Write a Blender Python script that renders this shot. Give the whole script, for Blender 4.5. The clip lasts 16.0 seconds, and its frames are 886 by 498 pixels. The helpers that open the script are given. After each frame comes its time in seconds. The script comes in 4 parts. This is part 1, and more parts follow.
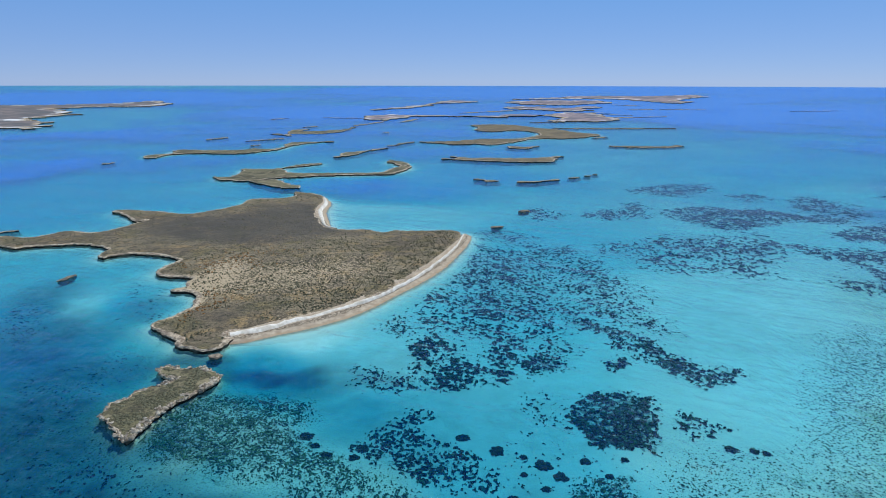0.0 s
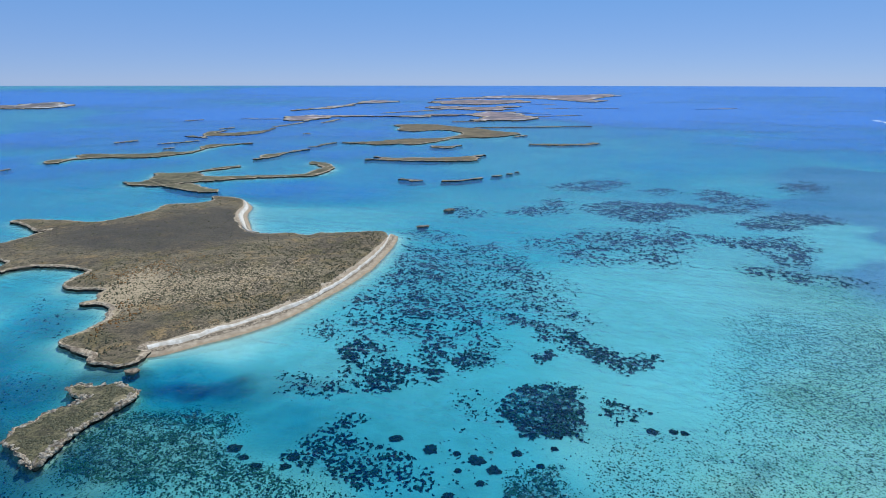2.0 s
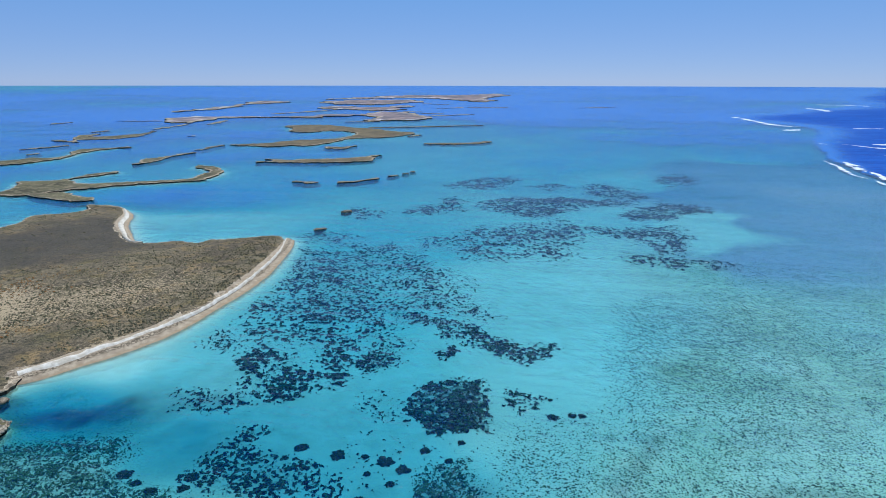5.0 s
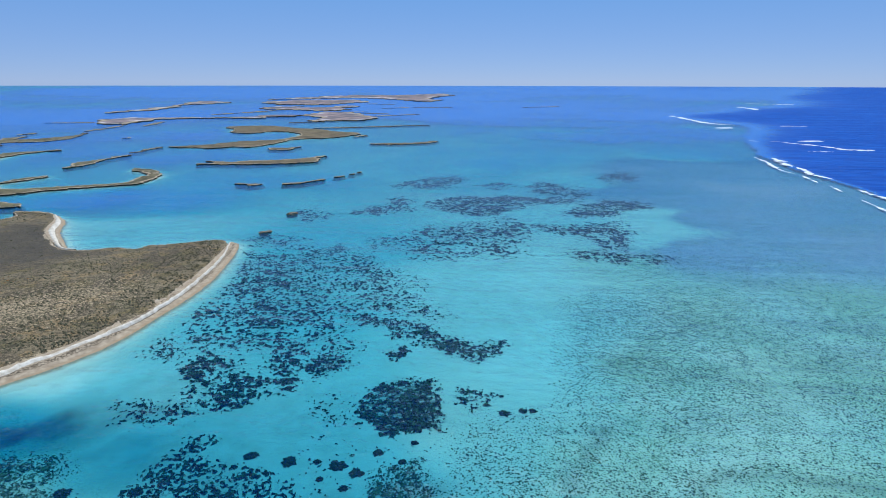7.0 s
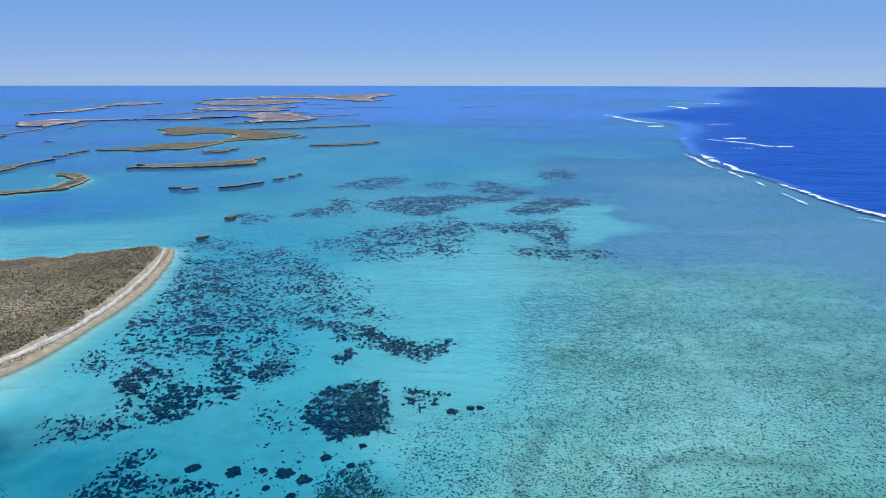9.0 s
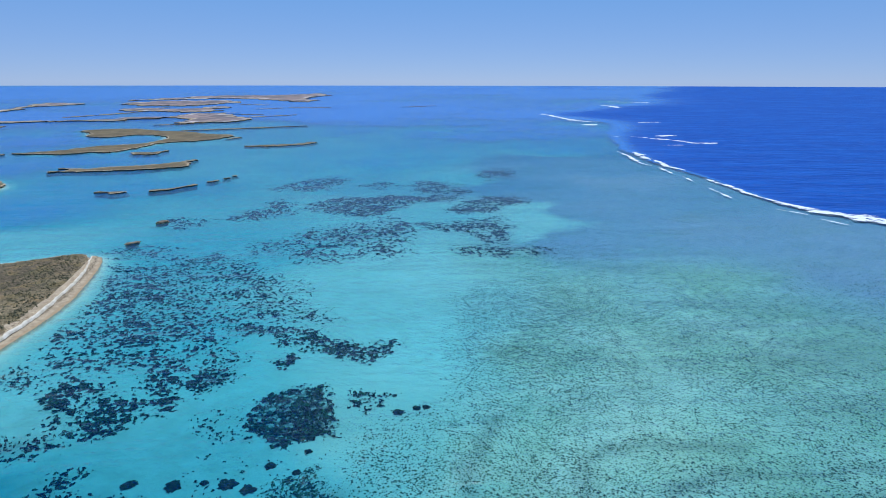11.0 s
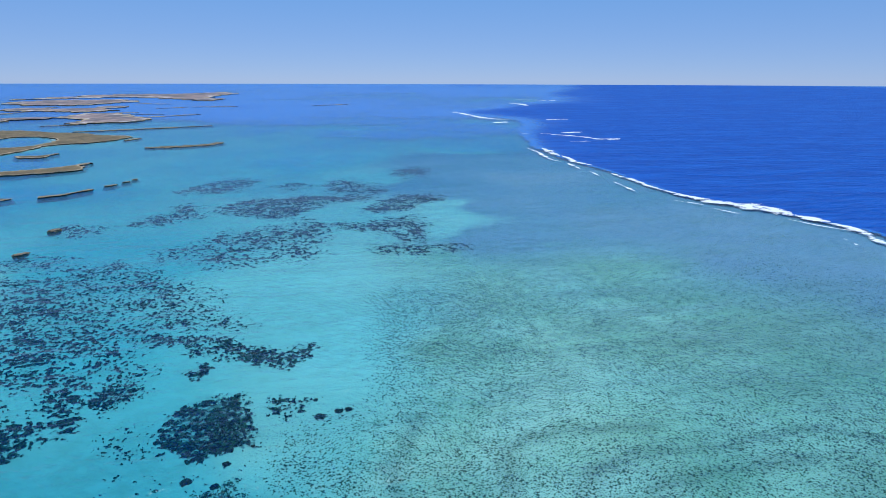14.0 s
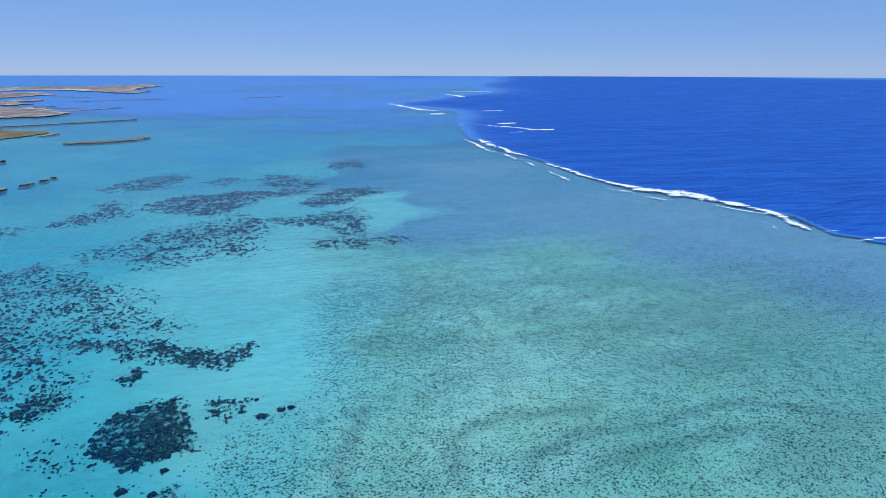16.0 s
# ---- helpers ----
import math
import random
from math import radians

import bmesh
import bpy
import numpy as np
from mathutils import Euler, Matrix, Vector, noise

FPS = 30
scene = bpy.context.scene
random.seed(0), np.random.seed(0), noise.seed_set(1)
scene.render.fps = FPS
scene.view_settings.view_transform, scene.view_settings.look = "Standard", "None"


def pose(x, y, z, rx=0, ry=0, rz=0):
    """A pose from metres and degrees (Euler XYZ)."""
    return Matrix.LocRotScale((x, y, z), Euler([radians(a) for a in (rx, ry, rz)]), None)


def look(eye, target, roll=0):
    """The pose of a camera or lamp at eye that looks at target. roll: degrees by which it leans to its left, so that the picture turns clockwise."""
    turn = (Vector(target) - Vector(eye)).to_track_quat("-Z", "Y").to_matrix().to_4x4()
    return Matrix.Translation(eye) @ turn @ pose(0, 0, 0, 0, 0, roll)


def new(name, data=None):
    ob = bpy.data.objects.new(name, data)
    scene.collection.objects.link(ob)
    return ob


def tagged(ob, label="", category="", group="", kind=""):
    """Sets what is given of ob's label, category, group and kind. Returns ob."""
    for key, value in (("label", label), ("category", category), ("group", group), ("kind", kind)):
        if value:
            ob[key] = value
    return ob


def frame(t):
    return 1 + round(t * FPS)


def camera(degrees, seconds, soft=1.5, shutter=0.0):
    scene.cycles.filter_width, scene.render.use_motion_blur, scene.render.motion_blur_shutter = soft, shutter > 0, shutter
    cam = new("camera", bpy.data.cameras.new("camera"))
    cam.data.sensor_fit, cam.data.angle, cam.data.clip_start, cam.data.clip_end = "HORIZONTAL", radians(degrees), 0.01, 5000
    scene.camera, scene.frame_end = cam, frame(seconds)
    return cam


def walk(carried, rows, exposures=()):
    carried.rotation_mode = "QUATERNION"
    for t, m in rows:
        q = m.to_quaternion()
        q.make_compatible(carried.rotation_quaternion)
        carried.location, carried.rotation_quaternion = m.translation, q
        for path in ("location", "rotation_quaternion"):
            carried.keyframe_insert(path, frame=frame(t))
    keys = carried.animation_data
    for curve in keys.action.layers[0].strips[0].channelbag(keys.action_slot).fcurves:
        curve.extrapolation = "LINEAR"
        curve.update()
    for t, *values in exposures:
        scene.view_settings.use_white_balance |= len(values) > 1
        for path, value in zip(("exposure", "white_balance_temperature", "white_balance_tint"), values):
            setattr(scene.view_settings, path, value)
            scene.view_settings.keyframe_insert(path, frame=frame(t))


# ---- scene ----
# ---- camera ----
cam = camera(71.7, 16.0, soft=0.45)
TURNS = [(0, 74.78, -0.11, 0.03), (0.5, 74.78, -0.09, -1.73), (1, 74.78, -0.08, -3.42), (1.5, 74.78, -0.07, -5.27), (2, 74.77, -0.06, -7.06),
         (2.5, 74.77, -0.06, -8.87), (3, 74.76, -0.06, -10.6), (3.5, 74.76, -0.06, -12.35), (4, 74.77, -0.08, -13.98)]
TURNS += [(6.5, 74.78, -0.11, -20.43), (7, 74.78, -0.11, -21.72), (7.5, 74.78, -0.12, -23.03), (8, 74.78, -0.12, -24.36), (8.5, 74.78, -0.12, -25.8),
          (9, 74.78, -0.11, -27.15), (11.5, 74.77, -0.1, -34.1), (12, 74.77, -0.11, -35.37), (12.5, 74.76, -0.14, -36.64)]
TURNS += [(13, 74.75, -0.17, -37.95), (13.5, 74.71, -0.18, -39.34), (14, 74.64, -0.17, -40.73), (14.5, 74.5, -0.17, -42.28), (15, 74.34, -0.16, -43.77),
          (15.5, 74.13, -0.15, -45.23), (16, 73.92, -0.15, -46.54)]
walk(cam, [(t, pose(0, 0, 100, a, b, c)) for t, a, b, c in TURNS], [(0, 0.0, 5650, 10), (16, 0.0, 5650, 10)])

# ---- sky and sun ----
SUN_AZ, SUN_EL = 32.0, 62.0          # degrees clockwise from +y, degrees up
world = bpy.data.worlds.new("sky")
world.use_nodes = True
scene.world = world
wn = world.node_tree.nodes
sky = wn.new("ShaderNodeTexSky")
sky.sky_type, sky.sun_disc = "NISHITA", False
sky.sun_elevation, sky.sun_rotation = radians(SUN_EL), radians(SUN_AZ)
sky.altitude, sky.air_density, sky.dust_density, sky.ozone_density = 1500, 0.7, 0.0, 4.0
haze = wn.new("ShaderNodeMix")
haze.data_type = "RGBA"
haze.inputs[0].default_value = 0.68      # a thin even blue haze over the clear sky
where = wn.new("ShaderNodeTexCoord")
split = wn.new("ShaderNodeSeparateXYZ")
height = wn.new("ShaderNodeMapRange")
height.inputs["From Max"].default_value = 0.17
veil = wn.new("ShaderNodeMix")
veil.data_type = "RGBA"
veil.inputs[6].default_value = (2.6, 3.35, 5.7, 1)      # mauve dust over the horizon
veil.inputs[7].default_value = (1.45, 3.55, 6.7, 1)
for a, b in ((where.outputs["Generated"], split.inputs[0]), (split.outputs["Z"], height.inputs["Value"]), (height.outputs[0], veil.inputs[0]), (veil.outputs[2], haze.inputs[7])):
    world.node_tree.links.new(a, b)
world.node_tree.links.new(sky.outputs[0], haze.inputs[6])
world.node_tree.links.new(haze.outputs[2], wn["Background"].inputs[0])
wn["Background"].inputs[1].default_value = 0.1
sun = new("sun", bpy.data.lights.new("sun", "SUN"))
sun.data.energy, sun.data.angle, sun.data.color = 3.7, radians(0.53), (1, 0.95, 0.88)
a, e = radians(SUN_AZ), radians(SUN_EL)
sun.matrix_world = look((0, 0, 300), (-math.sin(a) * math.cos(e), -math.cos(a) * math.cos(e), 300 - math.sin(e)))


# ---- material helpers ----
from mathutils.geometry import delaunay_2d_cdt

def lin(r, g, b):
    return tuple((c / 255 / 12.92 if c <= 10 else ((c / 255 + 0.055) / 1.055) ** 2.4) for c in (r, g, b)) + (1,)


class Nodes:
    """Short ways to put a node material together."""

    def __init__(self, name):
        self.mat = bpy.data.materials.new(name)
        self.mat.use_nodes = True
        self.t = self.mat.node_tree
        self.t.nodes.clear()
        self.out = self.t.nodes.new("ShaderNodeOutputMaterial")
        self.pos = self.t.nodes.new("ShaderNodeNewGeometry").outputs["Position"]

    def add(self, kind, **values):
        n = self.t.nodes.new(kind)
        for key, value in values.items():
            self.set(n.inputs[key.replace("_", " ")], value)
        return n

    def set(self, socket, value):
        if isinstance(value, bpy.types.NodeSocket):
            self.t.links.new(value, socket)
        else:
            socket.default_value = value

    def math(self, op, a, b=0.0, clamp=False):
        n = self.t.nodes.new("ShaderNodeMath")
        n.operation, n.use_clamp = op, clamp
        self.set(n.inputs[0], a)
        self.set(n.inputs[1], b)
        return n.outputs[0]

    def noise(self, scale, detail=4, rough=0.6, stretch=None, turn=0, distort=0.0):
        v = self.pos
        if stretch:
            m = self.t.nodes.new("ShaderNodeMapping")
            m.vector_type = "TEXTURE"
            m.inputs["Rotation"].default_value = (0, 0, radians(turn))
            m.inputs["Scale"].default_value = stretch
            self.set(m.inputs["Vector"], v)
            v = m.outputs[0]
        n = self.add("ShaderNodeTexNoise", Vector=v, Scale=scale, Detail=detail, Roughness=rough, Distortion=distort)
        return n.outputs[0]

    def ramp(self, value, low, high, a=0.0, b=1.0):
        n = self.t.nodes.new("ShaderNodeMapRange")
        n.interpolation_type = "SMOOTHSTEP"
        for key, x in (("Value", value), ("From Min", low), ("From Max", high), ("To Min", a), ("To Max", b)):
            self.set(n.inputs[key], x)
        return n.outputs[0]

    def mix(self, fac, a, b):
        n = self.t.nodes.new("ShaderNodeMix")
        n.data_type = "RGBA"
        self.set(n.inputs[0], fac)
        self.set(n.inputs[6], a)
        self.set(n.inputs[7], b)
        return n.outputs[2]

    def attr(self, name):
        n = self.t.nodes.new("ShaderNodeAttribute")
        n.attribute_name = name
        return n.outputs["Fac"]

    def bump(self, height, strength, distance):
        return self.add("ShaderNodeBump", Height=height, Strength=strength, Distance=distance).outputs[0]

    def surface(self, color, rough=0.9, normal=None, spec=0.3):
        p = self.add("ShaderNodeBsdfPrincipled")
        self.set(p.inputs["Base Color"], color)
        self.set(p.inputs["Roughness"], rough)
        self.set(p.inputs["Specular IOR Level"], spec)
        if normal is not None:
            self.set(p.inputs["Normal"], normal)
        self.t.links.new(p.outputs[0], self.out.inputs[0])
        return self.mat


def water_material():
    n = Nodes("sea_water")
    depth = n.attr("depth")
    ripple = n.noise(0.35, 5, 0.65, (1, 2.6, 1), 15)
    swell = n.noise(0.035, 4, 0.6, (1, 4.5, 1), 62)
    chop = n.noise(0.11, 3, 0.55, (1, 4, 1), 70)
    chop = n.math("MULTIPLY", n.math("SUBTRACT", chop, 0.5), n.ramp(depth, 13.0, 24.0, 0.6, 6.0))
    # sky reflection on wave faces, painted as streaks in the deep water's colour
    sheen_streak = n.ramp(n.math("ADD", n.noise(0.03, 4, 0.7, (1, 6, 1), 56), n.math("MULTIPLY", n.math("SUBTRACT", n.noise(0.1, 4, 0.65, (1, 5, 1), 50), 0.5), 1.0)), 0.36, 0.66)
    waves = n.math("ADD", n.math("ADD", n.math("MULTIPLY", ripple, 0.9), chop), n.math("MULTIPLY", swell, 2.6))
    normal = n.bump(waves, 1.0, 1.0)
    clear = n.add("ShaderNodeCombineColor", Red=n.math("POWER", 0.63, depth), Green=n.math("POWER", 0.9, depth), Blue=n.math("POWER", 0.957, depth))
    see = n.add("ShaderNodeBsdfTransparent", Color=clear.outputs[0])
    body = n.add("ShaderNodeBsdfDiffuse", Color=n.mix(n.ramp(depth, 8.0, 16.0), n.mix(n.ramp(depth, 2.5, 5.0), lin(6, 66, 130), lin(46, 124, 210)), n.mix(sheen_streak, lin(16, 72, 162), lin(28, 90, 184))), Normal=normal)
    murk = n.math("MAXIMUM", n.math("SUBTRACT", 1.0, n.math("POWER", 0.94, depth)), n.ramp(depth, 2.5, 8.0, 0.0, 0.93))
    inside = n.add("ShaderNodeMixShader", Fac=murk)
    n.set(inside.inputs[1], see.outputs[0])
    n.set(inside.inputs[2], body.outputs[0])
    gloss = n.add("ShaderNodeBsdfGlossy", Roughness=0.14, Normal=normal)
    fres = n.add("ShaderNodeFresnel", IOR=1.33, Normal=normal)
    top = n.add("ShaderNodeMixShader", Fac=n.math("MINIMUM", n.ramp(fres.outputs[0], 0.035, 0.5, 0.015, 0.6), n.ramp(depth, 8.0, 18.0, 0.58, 0.26)))
    n.set(top.inputs[1], inside.outputs[0])
    n.set(top.inputs[2], gloss.outputs[0])
    n.t.links.new(top.outputs[0], n.out.inputs[0])
    return n.mat


def seabed_material():
    n = Nodes("seabed_sand_and_algae")
    algae, weed = n.attr("algae"), n.attr("weed")
    fine, mid, wide = n.noise(1.1, 4, 0.65), n.noise(0.16, 5, 0.6), n.noise(0.02, 5, 0.55, None, 0, 0.6)
    sand = n.mix(n.ramp(mid, 0.3, 0.7), lin(226, 216, 192), lin(240, 231, 210))
    sand = n.mix(n.ramp(wide, 0.35, 0.7, 0, 0.35), sand, lin(208, 200, 176))
    turf = n.mix(n.ramp(wide, 0.35, 0.65), lin(200, 206, 172), lin(217, 217, 190))
    # reef pavement; its lilac also carries sky reflection painted into the floor
    turf = n.mix(n.ramp(n.math("ADD", n.attr("pavement_sheen"), n.math("MULTIPLY", wide, 0.4)), 0.35, 1.05, 0, 0.95), turf, lin(178, 172, 190))
    speck = n.math("ADD", n.noise(1.6, 3, 0.65), n.math("MULTIPLY", n.math("SUBTRACT", mid, 0.5), 0.25))
    turf = n.mix(n.ramp(n.noise(0.05, 5, 0.65, (1, 3, 1), 66), 0.4, 0.7, 0, 0.35), turf, lin(150, 156, 130))
    turf = n.mix(n.ramp(speck, 0.53, 0.6, 0, 0.75), turf, lin(92, 110, 80))
    cover = n.ramp(n.math("ADD", algae, n.math("MULTIPLY", n.math("SUBTRACT", mid, 0.5), 0.7)), 0.1, 0.75)
    ground = n.mix(cover, sand, turf)
    ground = n.mix(n.math("MULTIPLY", n.attr("silt"), n.ramp(mid, 0.25, 0.7, 1.0, 0.75)), ground, lin(36, 54, 52))
    grass = n.math("ADD", weed, n.math("MULTIPLY", n.math("SUBTRACT", n.noise(0.55, 5, 0.7), 0.5), 1.9))
    ground = n.mix(n.ramp(grass, 0.6, 0.85, 0, 0.7), ground, lin(46, 62, 48))
    return n.surface(ground, 0.95, n.bump(fine, 0.5, 0.3), 0.1)


def weed_material():
    n = Nodes("dark_seagrass")
    c = n.mix(n.ramp(n.noise(0.12, 4, 0.65), 0.4, 0.62), lin(10, 14, 20), lin(34, 44, 34))
    c = n.mix(n.ramp(n.noise(0.9, 4, 0.7), 0.48, 0.62, 0, 0.85), c, lin(84, 108, 78))
    c = n.mix(n.ramp(n.noise(2.6, 3), 0.6, 0.7, 0, 0.6), c, lin(140, 140, 112))
    return n.surface(c, 0.95, n.bump(n.noise(3.0, 3), 0.6, 0.25), 0.1)


def lump_material():
    n = Nodes("dark_reef_lumps")
    rnd = n.t.nodes.new("ShaderNodeNewGeometry").outputs["Random Per Island"]
    return n.surface(n.mix(rnd, lin(24, 42, 36), lin(92, 108, 80)), 0.95, None, 0.1)


def flat_weed_material():
    n = Nodes("olive_reef_algae")
    c = n.mix(n.ramp(n.noise(0.6, 4, 0.65), 0.35, 0.65), lin(36, 56, 44), lin(96, 116, 84))
    return n.surface(c, 0.95, n.bump(n.noise(3.0, 3), 0.6, 0.25), 0.1)


def coral_material():
    n = Nodes("brown_coral_rock")
    c = n.mix(n.ramp(n.noise(1.6, 4), 0.35, 0.65), lin(26, 34, 28), lin(62, 68, 46))
    return n.surface(c, 0.95, n.bump(n.noise(3, 4), 0.6, 0.3), 0.1)


def island_material(name, tints, pale, speck=0.36):
    """Low dry scrub over limestone: tints are (dark, mid, warm)."""
    n = Nodes(name)
    fine, mid, wide = n.noise(0.9, 5, 0.7), n.noise(0.12, 5, 0.62), n.noise(0.022, 4, 0.55)
    c = n.mix(n.ramp(wide, 0.36, 0.62), tints[0], tints[1])
    c = n.mix(n.ramp(mid, 0.48, 0.64, 0, 0.85), c, tints[2])
    c = n.mix(n.ramp(n.noise(0.06, 5, 0.65), 0.5, 0.62, 0, 0.6), c, lin(92, 88, 58))
    c = n.mix(n.ramp(n.noise(0.32, 5, 0.7), 0.5, 0.6, 0, 0.6), c, lin(58, 56, 44))
    c = n.mix(n.ramp(fine, 0.38, 0.56, 0.6, 0), c, lin(50, 47, 38))
    c = n.mix(n.ramp(n.noise(1.7, 4, 0.7), 0.56, 0.66, 0, 0.5), c, lin(164, 146, 116))
    c = n.mix(n.ramp(n.math("ADD", n.attr("bare"), n.math("MULTIPLY", n.math("SUBTRACT", n.noise(0.05, 4), 0.5), 0.5)), 0.0, -0.35, 0, 0.75), c, lin(74, 69, 60))
    bare = n.math("ADD", n.attr("bare"), n.math("MULTIPLY", n.math("SUBTRACT", n.noise(0.9, 4, 0.65), 0.5), 1.5))
    c = n.mix(n.ramp(bare, speck, speck + 0.25), c, pale)
    return n.surface(c, 0.95, n.bump(fine, 0.8, 0.4), 0.15)


def far_material(name, scrub, earth, sand):
    """A distant island: broad patches of scrub, bare earth and white sand."""
    n = Nodes(name)
    c = n.mix(n.ramp(n.noise(0.012, 4, 0.6), 0.4, 0.6), scrub, earth)
    c = n.mix(n.ramp(n.noise(0.05, 5, 0.7), 0.48, 0.6, 0, 0.75), c, lin(96, 90, 84))
    open_sand = n.math("ADD", n.attr("bare"), n.math("MULTIPLY", n.math("SUBTRACT", n.noise(0.016, 5, 0.65, None, 0, 0.5), 0.5), 1.6))
    c = n.mix(n.ramp(open_sand, 0.3, 0.44), c, sand)
    return n.surface(c, 0.95, n.bump(n.noise(0.2, 3), 0.5, 1.0), 0.15)


def rock_material(name, light, dark):
    n = Nodes(name)
    c = n.mix(n.ramp(n.noise(0.8, 5, 0.7), 0.35, 0.65), dark, light)
    c = n.mix(n.ramp(n.noise(0.15, 4, 0.65), 0.5, 0.62, 0, 0.7), c, lin(112, 98, 80))
    return n.surface(c, 0.95, n.bump(n.noise(2.2, 5, 0.7), 0.9, 0.35), 0.2)


def sand_material(name, a, b):
    n = Nodes(name)
    c = n.mix(n.ramp(n.noise(0.35, 4), 0.35, 0.65), a, b)
    c = n.mix(n.ramp(n.noise(2.2, 3), 0.5, 0.75, 0, 0.35), c, lin(150, 132, 108))
    return n.surface(c, 0.95, n.bump(n.noise(1.5, 4), 0.4, 0.15), 0.15)


def beach_material(name, a, b):
    """Sand with dark wrack lines along the shore and damp sand at the water's edge."""
    n = Nodes(name)
    across = n.math("ADD", n.attr("across"), n.math("MULTIPLY", n.math("SUBTRACT", n.noise(0.25, 4), 0.5), 0.35))
    c = n.mix(n.ramp(n.noise(0.35, 4), 0.35, 0.65), a, b)
    c = n.mix(n.ramp(n.noise(2.2, 3), 0.45, 0.7, 0, 0.5), c, lin(140, 120, 96))
    wet = n.math("MULTIPLY", n.ramp(across, 0.05, 0.25, 0.6, 0), n.ramp(across, -0.3, 0.0))
    line = n.math("MULTIPLY", n.ramp(across, 0.36, 0.5), n.ramp(across, 0.8, 0.68))
    c = n.mix(n.ramp(across, 0.0, -0.4), c, lin(226, 216, 192))
    c = n.mix(wet, c, lin(164, 136, 102))
    c = n.mix(n.math("MULTIPLY", line, n.ramp(n.noise(1.2, 4), 0.4, 0.6, 0, 0.85)), c, lin(70, 60, 46))
    return n.surface(c, 0.95, n.bump(n.noise(1.5, 4), 0.5, 0.2), 0.15)


def shrub_material(name, a, b):
    n = Nodes(name)
    rnd = n.t.nodes.new("ShaderNodeNewGeometry").outputs["Random Per Island"]
    c = n.mix(rnd, a, b)
    return n.surface(n.mix(n.ramp(n.noise(4, 3), 0.4, 0.7, 0, 0.4), c, lin(60, 58, 40)), 0.95, None, 0.1)


def foam_material():
    n = Nodes("white_sea_foam")
    lace = n.ramp(n.math("ADD", n.attr("edge"), n.math("MULTIPLY", n.math("SUBTRACT", n.noise(0.09, 7, 0.75, (1, 2.2, 1), 20, 0.8), 0.5), 3.0)), 0.3, 0.52)
    foam = n.add("ShaderNodeBsdfDiffuse", Color=(0.78, 0.8, 0.83, 1), Normal=n.bump(n.noise(0.5, 5), 0.8, 0.8))
    clear = n.add("ShaderNodeBsdfTransparent")
    m = n.add("ShaderNodeMixShader", Fac=lace)
    n.set(m.inputs[1], clear.outputs[0])
    n.set(m.inputs[2], foam.outputs[0])
    n.t.links.new(m.outputs[0], n.out.inputs[0])
    return n.mat


WATER, SEABED, WEED, CORAL, FOAM, FLAT_WEED, LUMP = water_material(), seabed_material(), weed_material(), coral_material(), foam_material(), flat_weed_material(), lump_material()
PALE = lin(178, 156, 120)
SCRUB = island_material("dry_scrub", (lin(108, 94, 72), lin(136, 120, 90), lin(158, 130, 86)), PALE)
TURF = island_material("saltbush_turf", (lin(84, 78, 54), lin(126, 116, 82), lin(176, 158, 120)), PALE)
# scrub and sand greyed and pinked: distance haze is mixed into these tints
FAR_SCRUB = far_material("hazed_pink_far_scrub", lin(112, 104, 104), lin(160, 138, 130), lin(200, 188, 180))
FAR_COAST = far_material("dark_far_scrub", lin(100, 96, 90), lin(132, 116, 104), lin(216, 208, 196))
LEDGE = rock_material("weathered_limestone", lin(212, 190, 156), lin(122, 102, 78))
# near-black: the shadow under the overhang is put into this colour
NOTCH = rock_material("shade_dark_limestone", lin(70, 58, 46), lin(30, 26, 22))
DARK_ROCK = rock_material("dark_weathered_rock", lin(172, 152, 124), lin(66, 56, 46))
SHOAL = rock_material("drowned_rock_apron", lin(206, 196, 168), lin(180, 172, 140))
BOULDER = rock_material("pale_limestone_boulder", lin(204, 188, 160), lin(120, 104, 84))
SAND = beach_material("beach_sand", lin(190, 170, 140), lin(160, 140, 112))
RUBBLE = sand_material("white_coral_rubble", lin(230, 218, 196), lin(200, 184, 158))
SHRUB = shrub_material("grey_green_shrub", lin(80, 78, 58), lin(116, 110, 84))
RUST = shrub_material("rust_brown_shrub", lin(150, 104, 58), lin(116, 90, 56))


# ---- mesh helpers ----
def mesh_object(name, verts, faces, material, parent=None, smooth=True):
    me = bpy.data.meshes.new(name)
    me.from_pydata([tuple(v) for v in verts], [], faces)
    me.update()
    if smooth:
        me.polygons.foreach_set("use_smooth", [True] * len(me.polygons))
    me.materials.append(material)
    ob = new(name, me)
    if parent is not None:
        ob.parent = parent
    return ob


def grid_mesh(name, verts, rows, cols, material, closed=False):
    """A sheet from rows x cols vertices, quick to build."""
    i = np.arange(rows - 1)[:, None] * cols
    j = np.arange(cols if closed else cols - 1)[None, :]
    k = (j + 1) % cols
    quads = np.stack([i + j, i + k, i + cols + k, i + cols + j], -1).reshape(-1, 4)
    return quad_mesh(name, verts, quads, material)


def quad_mesh(name, verts, quads, material):
    """A mesh of four- or three-sided faces from arrays."""
    me = bpy.data.meshes.new(name)
    me.vertices.add(len(verts))
    me.vertices.foreach_set("co", np.asarray(verts, np.float32).ravel())
    me.loops.add(quads.size)
    me.loops.foreach_set("vertex_index", quads.astype(np.int32).ravel())
    me.polygons.add(len(quads))
    me.polygons.foreach_set("loop_start", np.arange(0, quads.size, quads.shape[1], dtype=np.int32))
    me.update(calc_edges=True)
    me.polygons.foreach_set("use_smooth", np.ones(len(quads), bool))
    me.materials.append(material)
    return new(name, me)


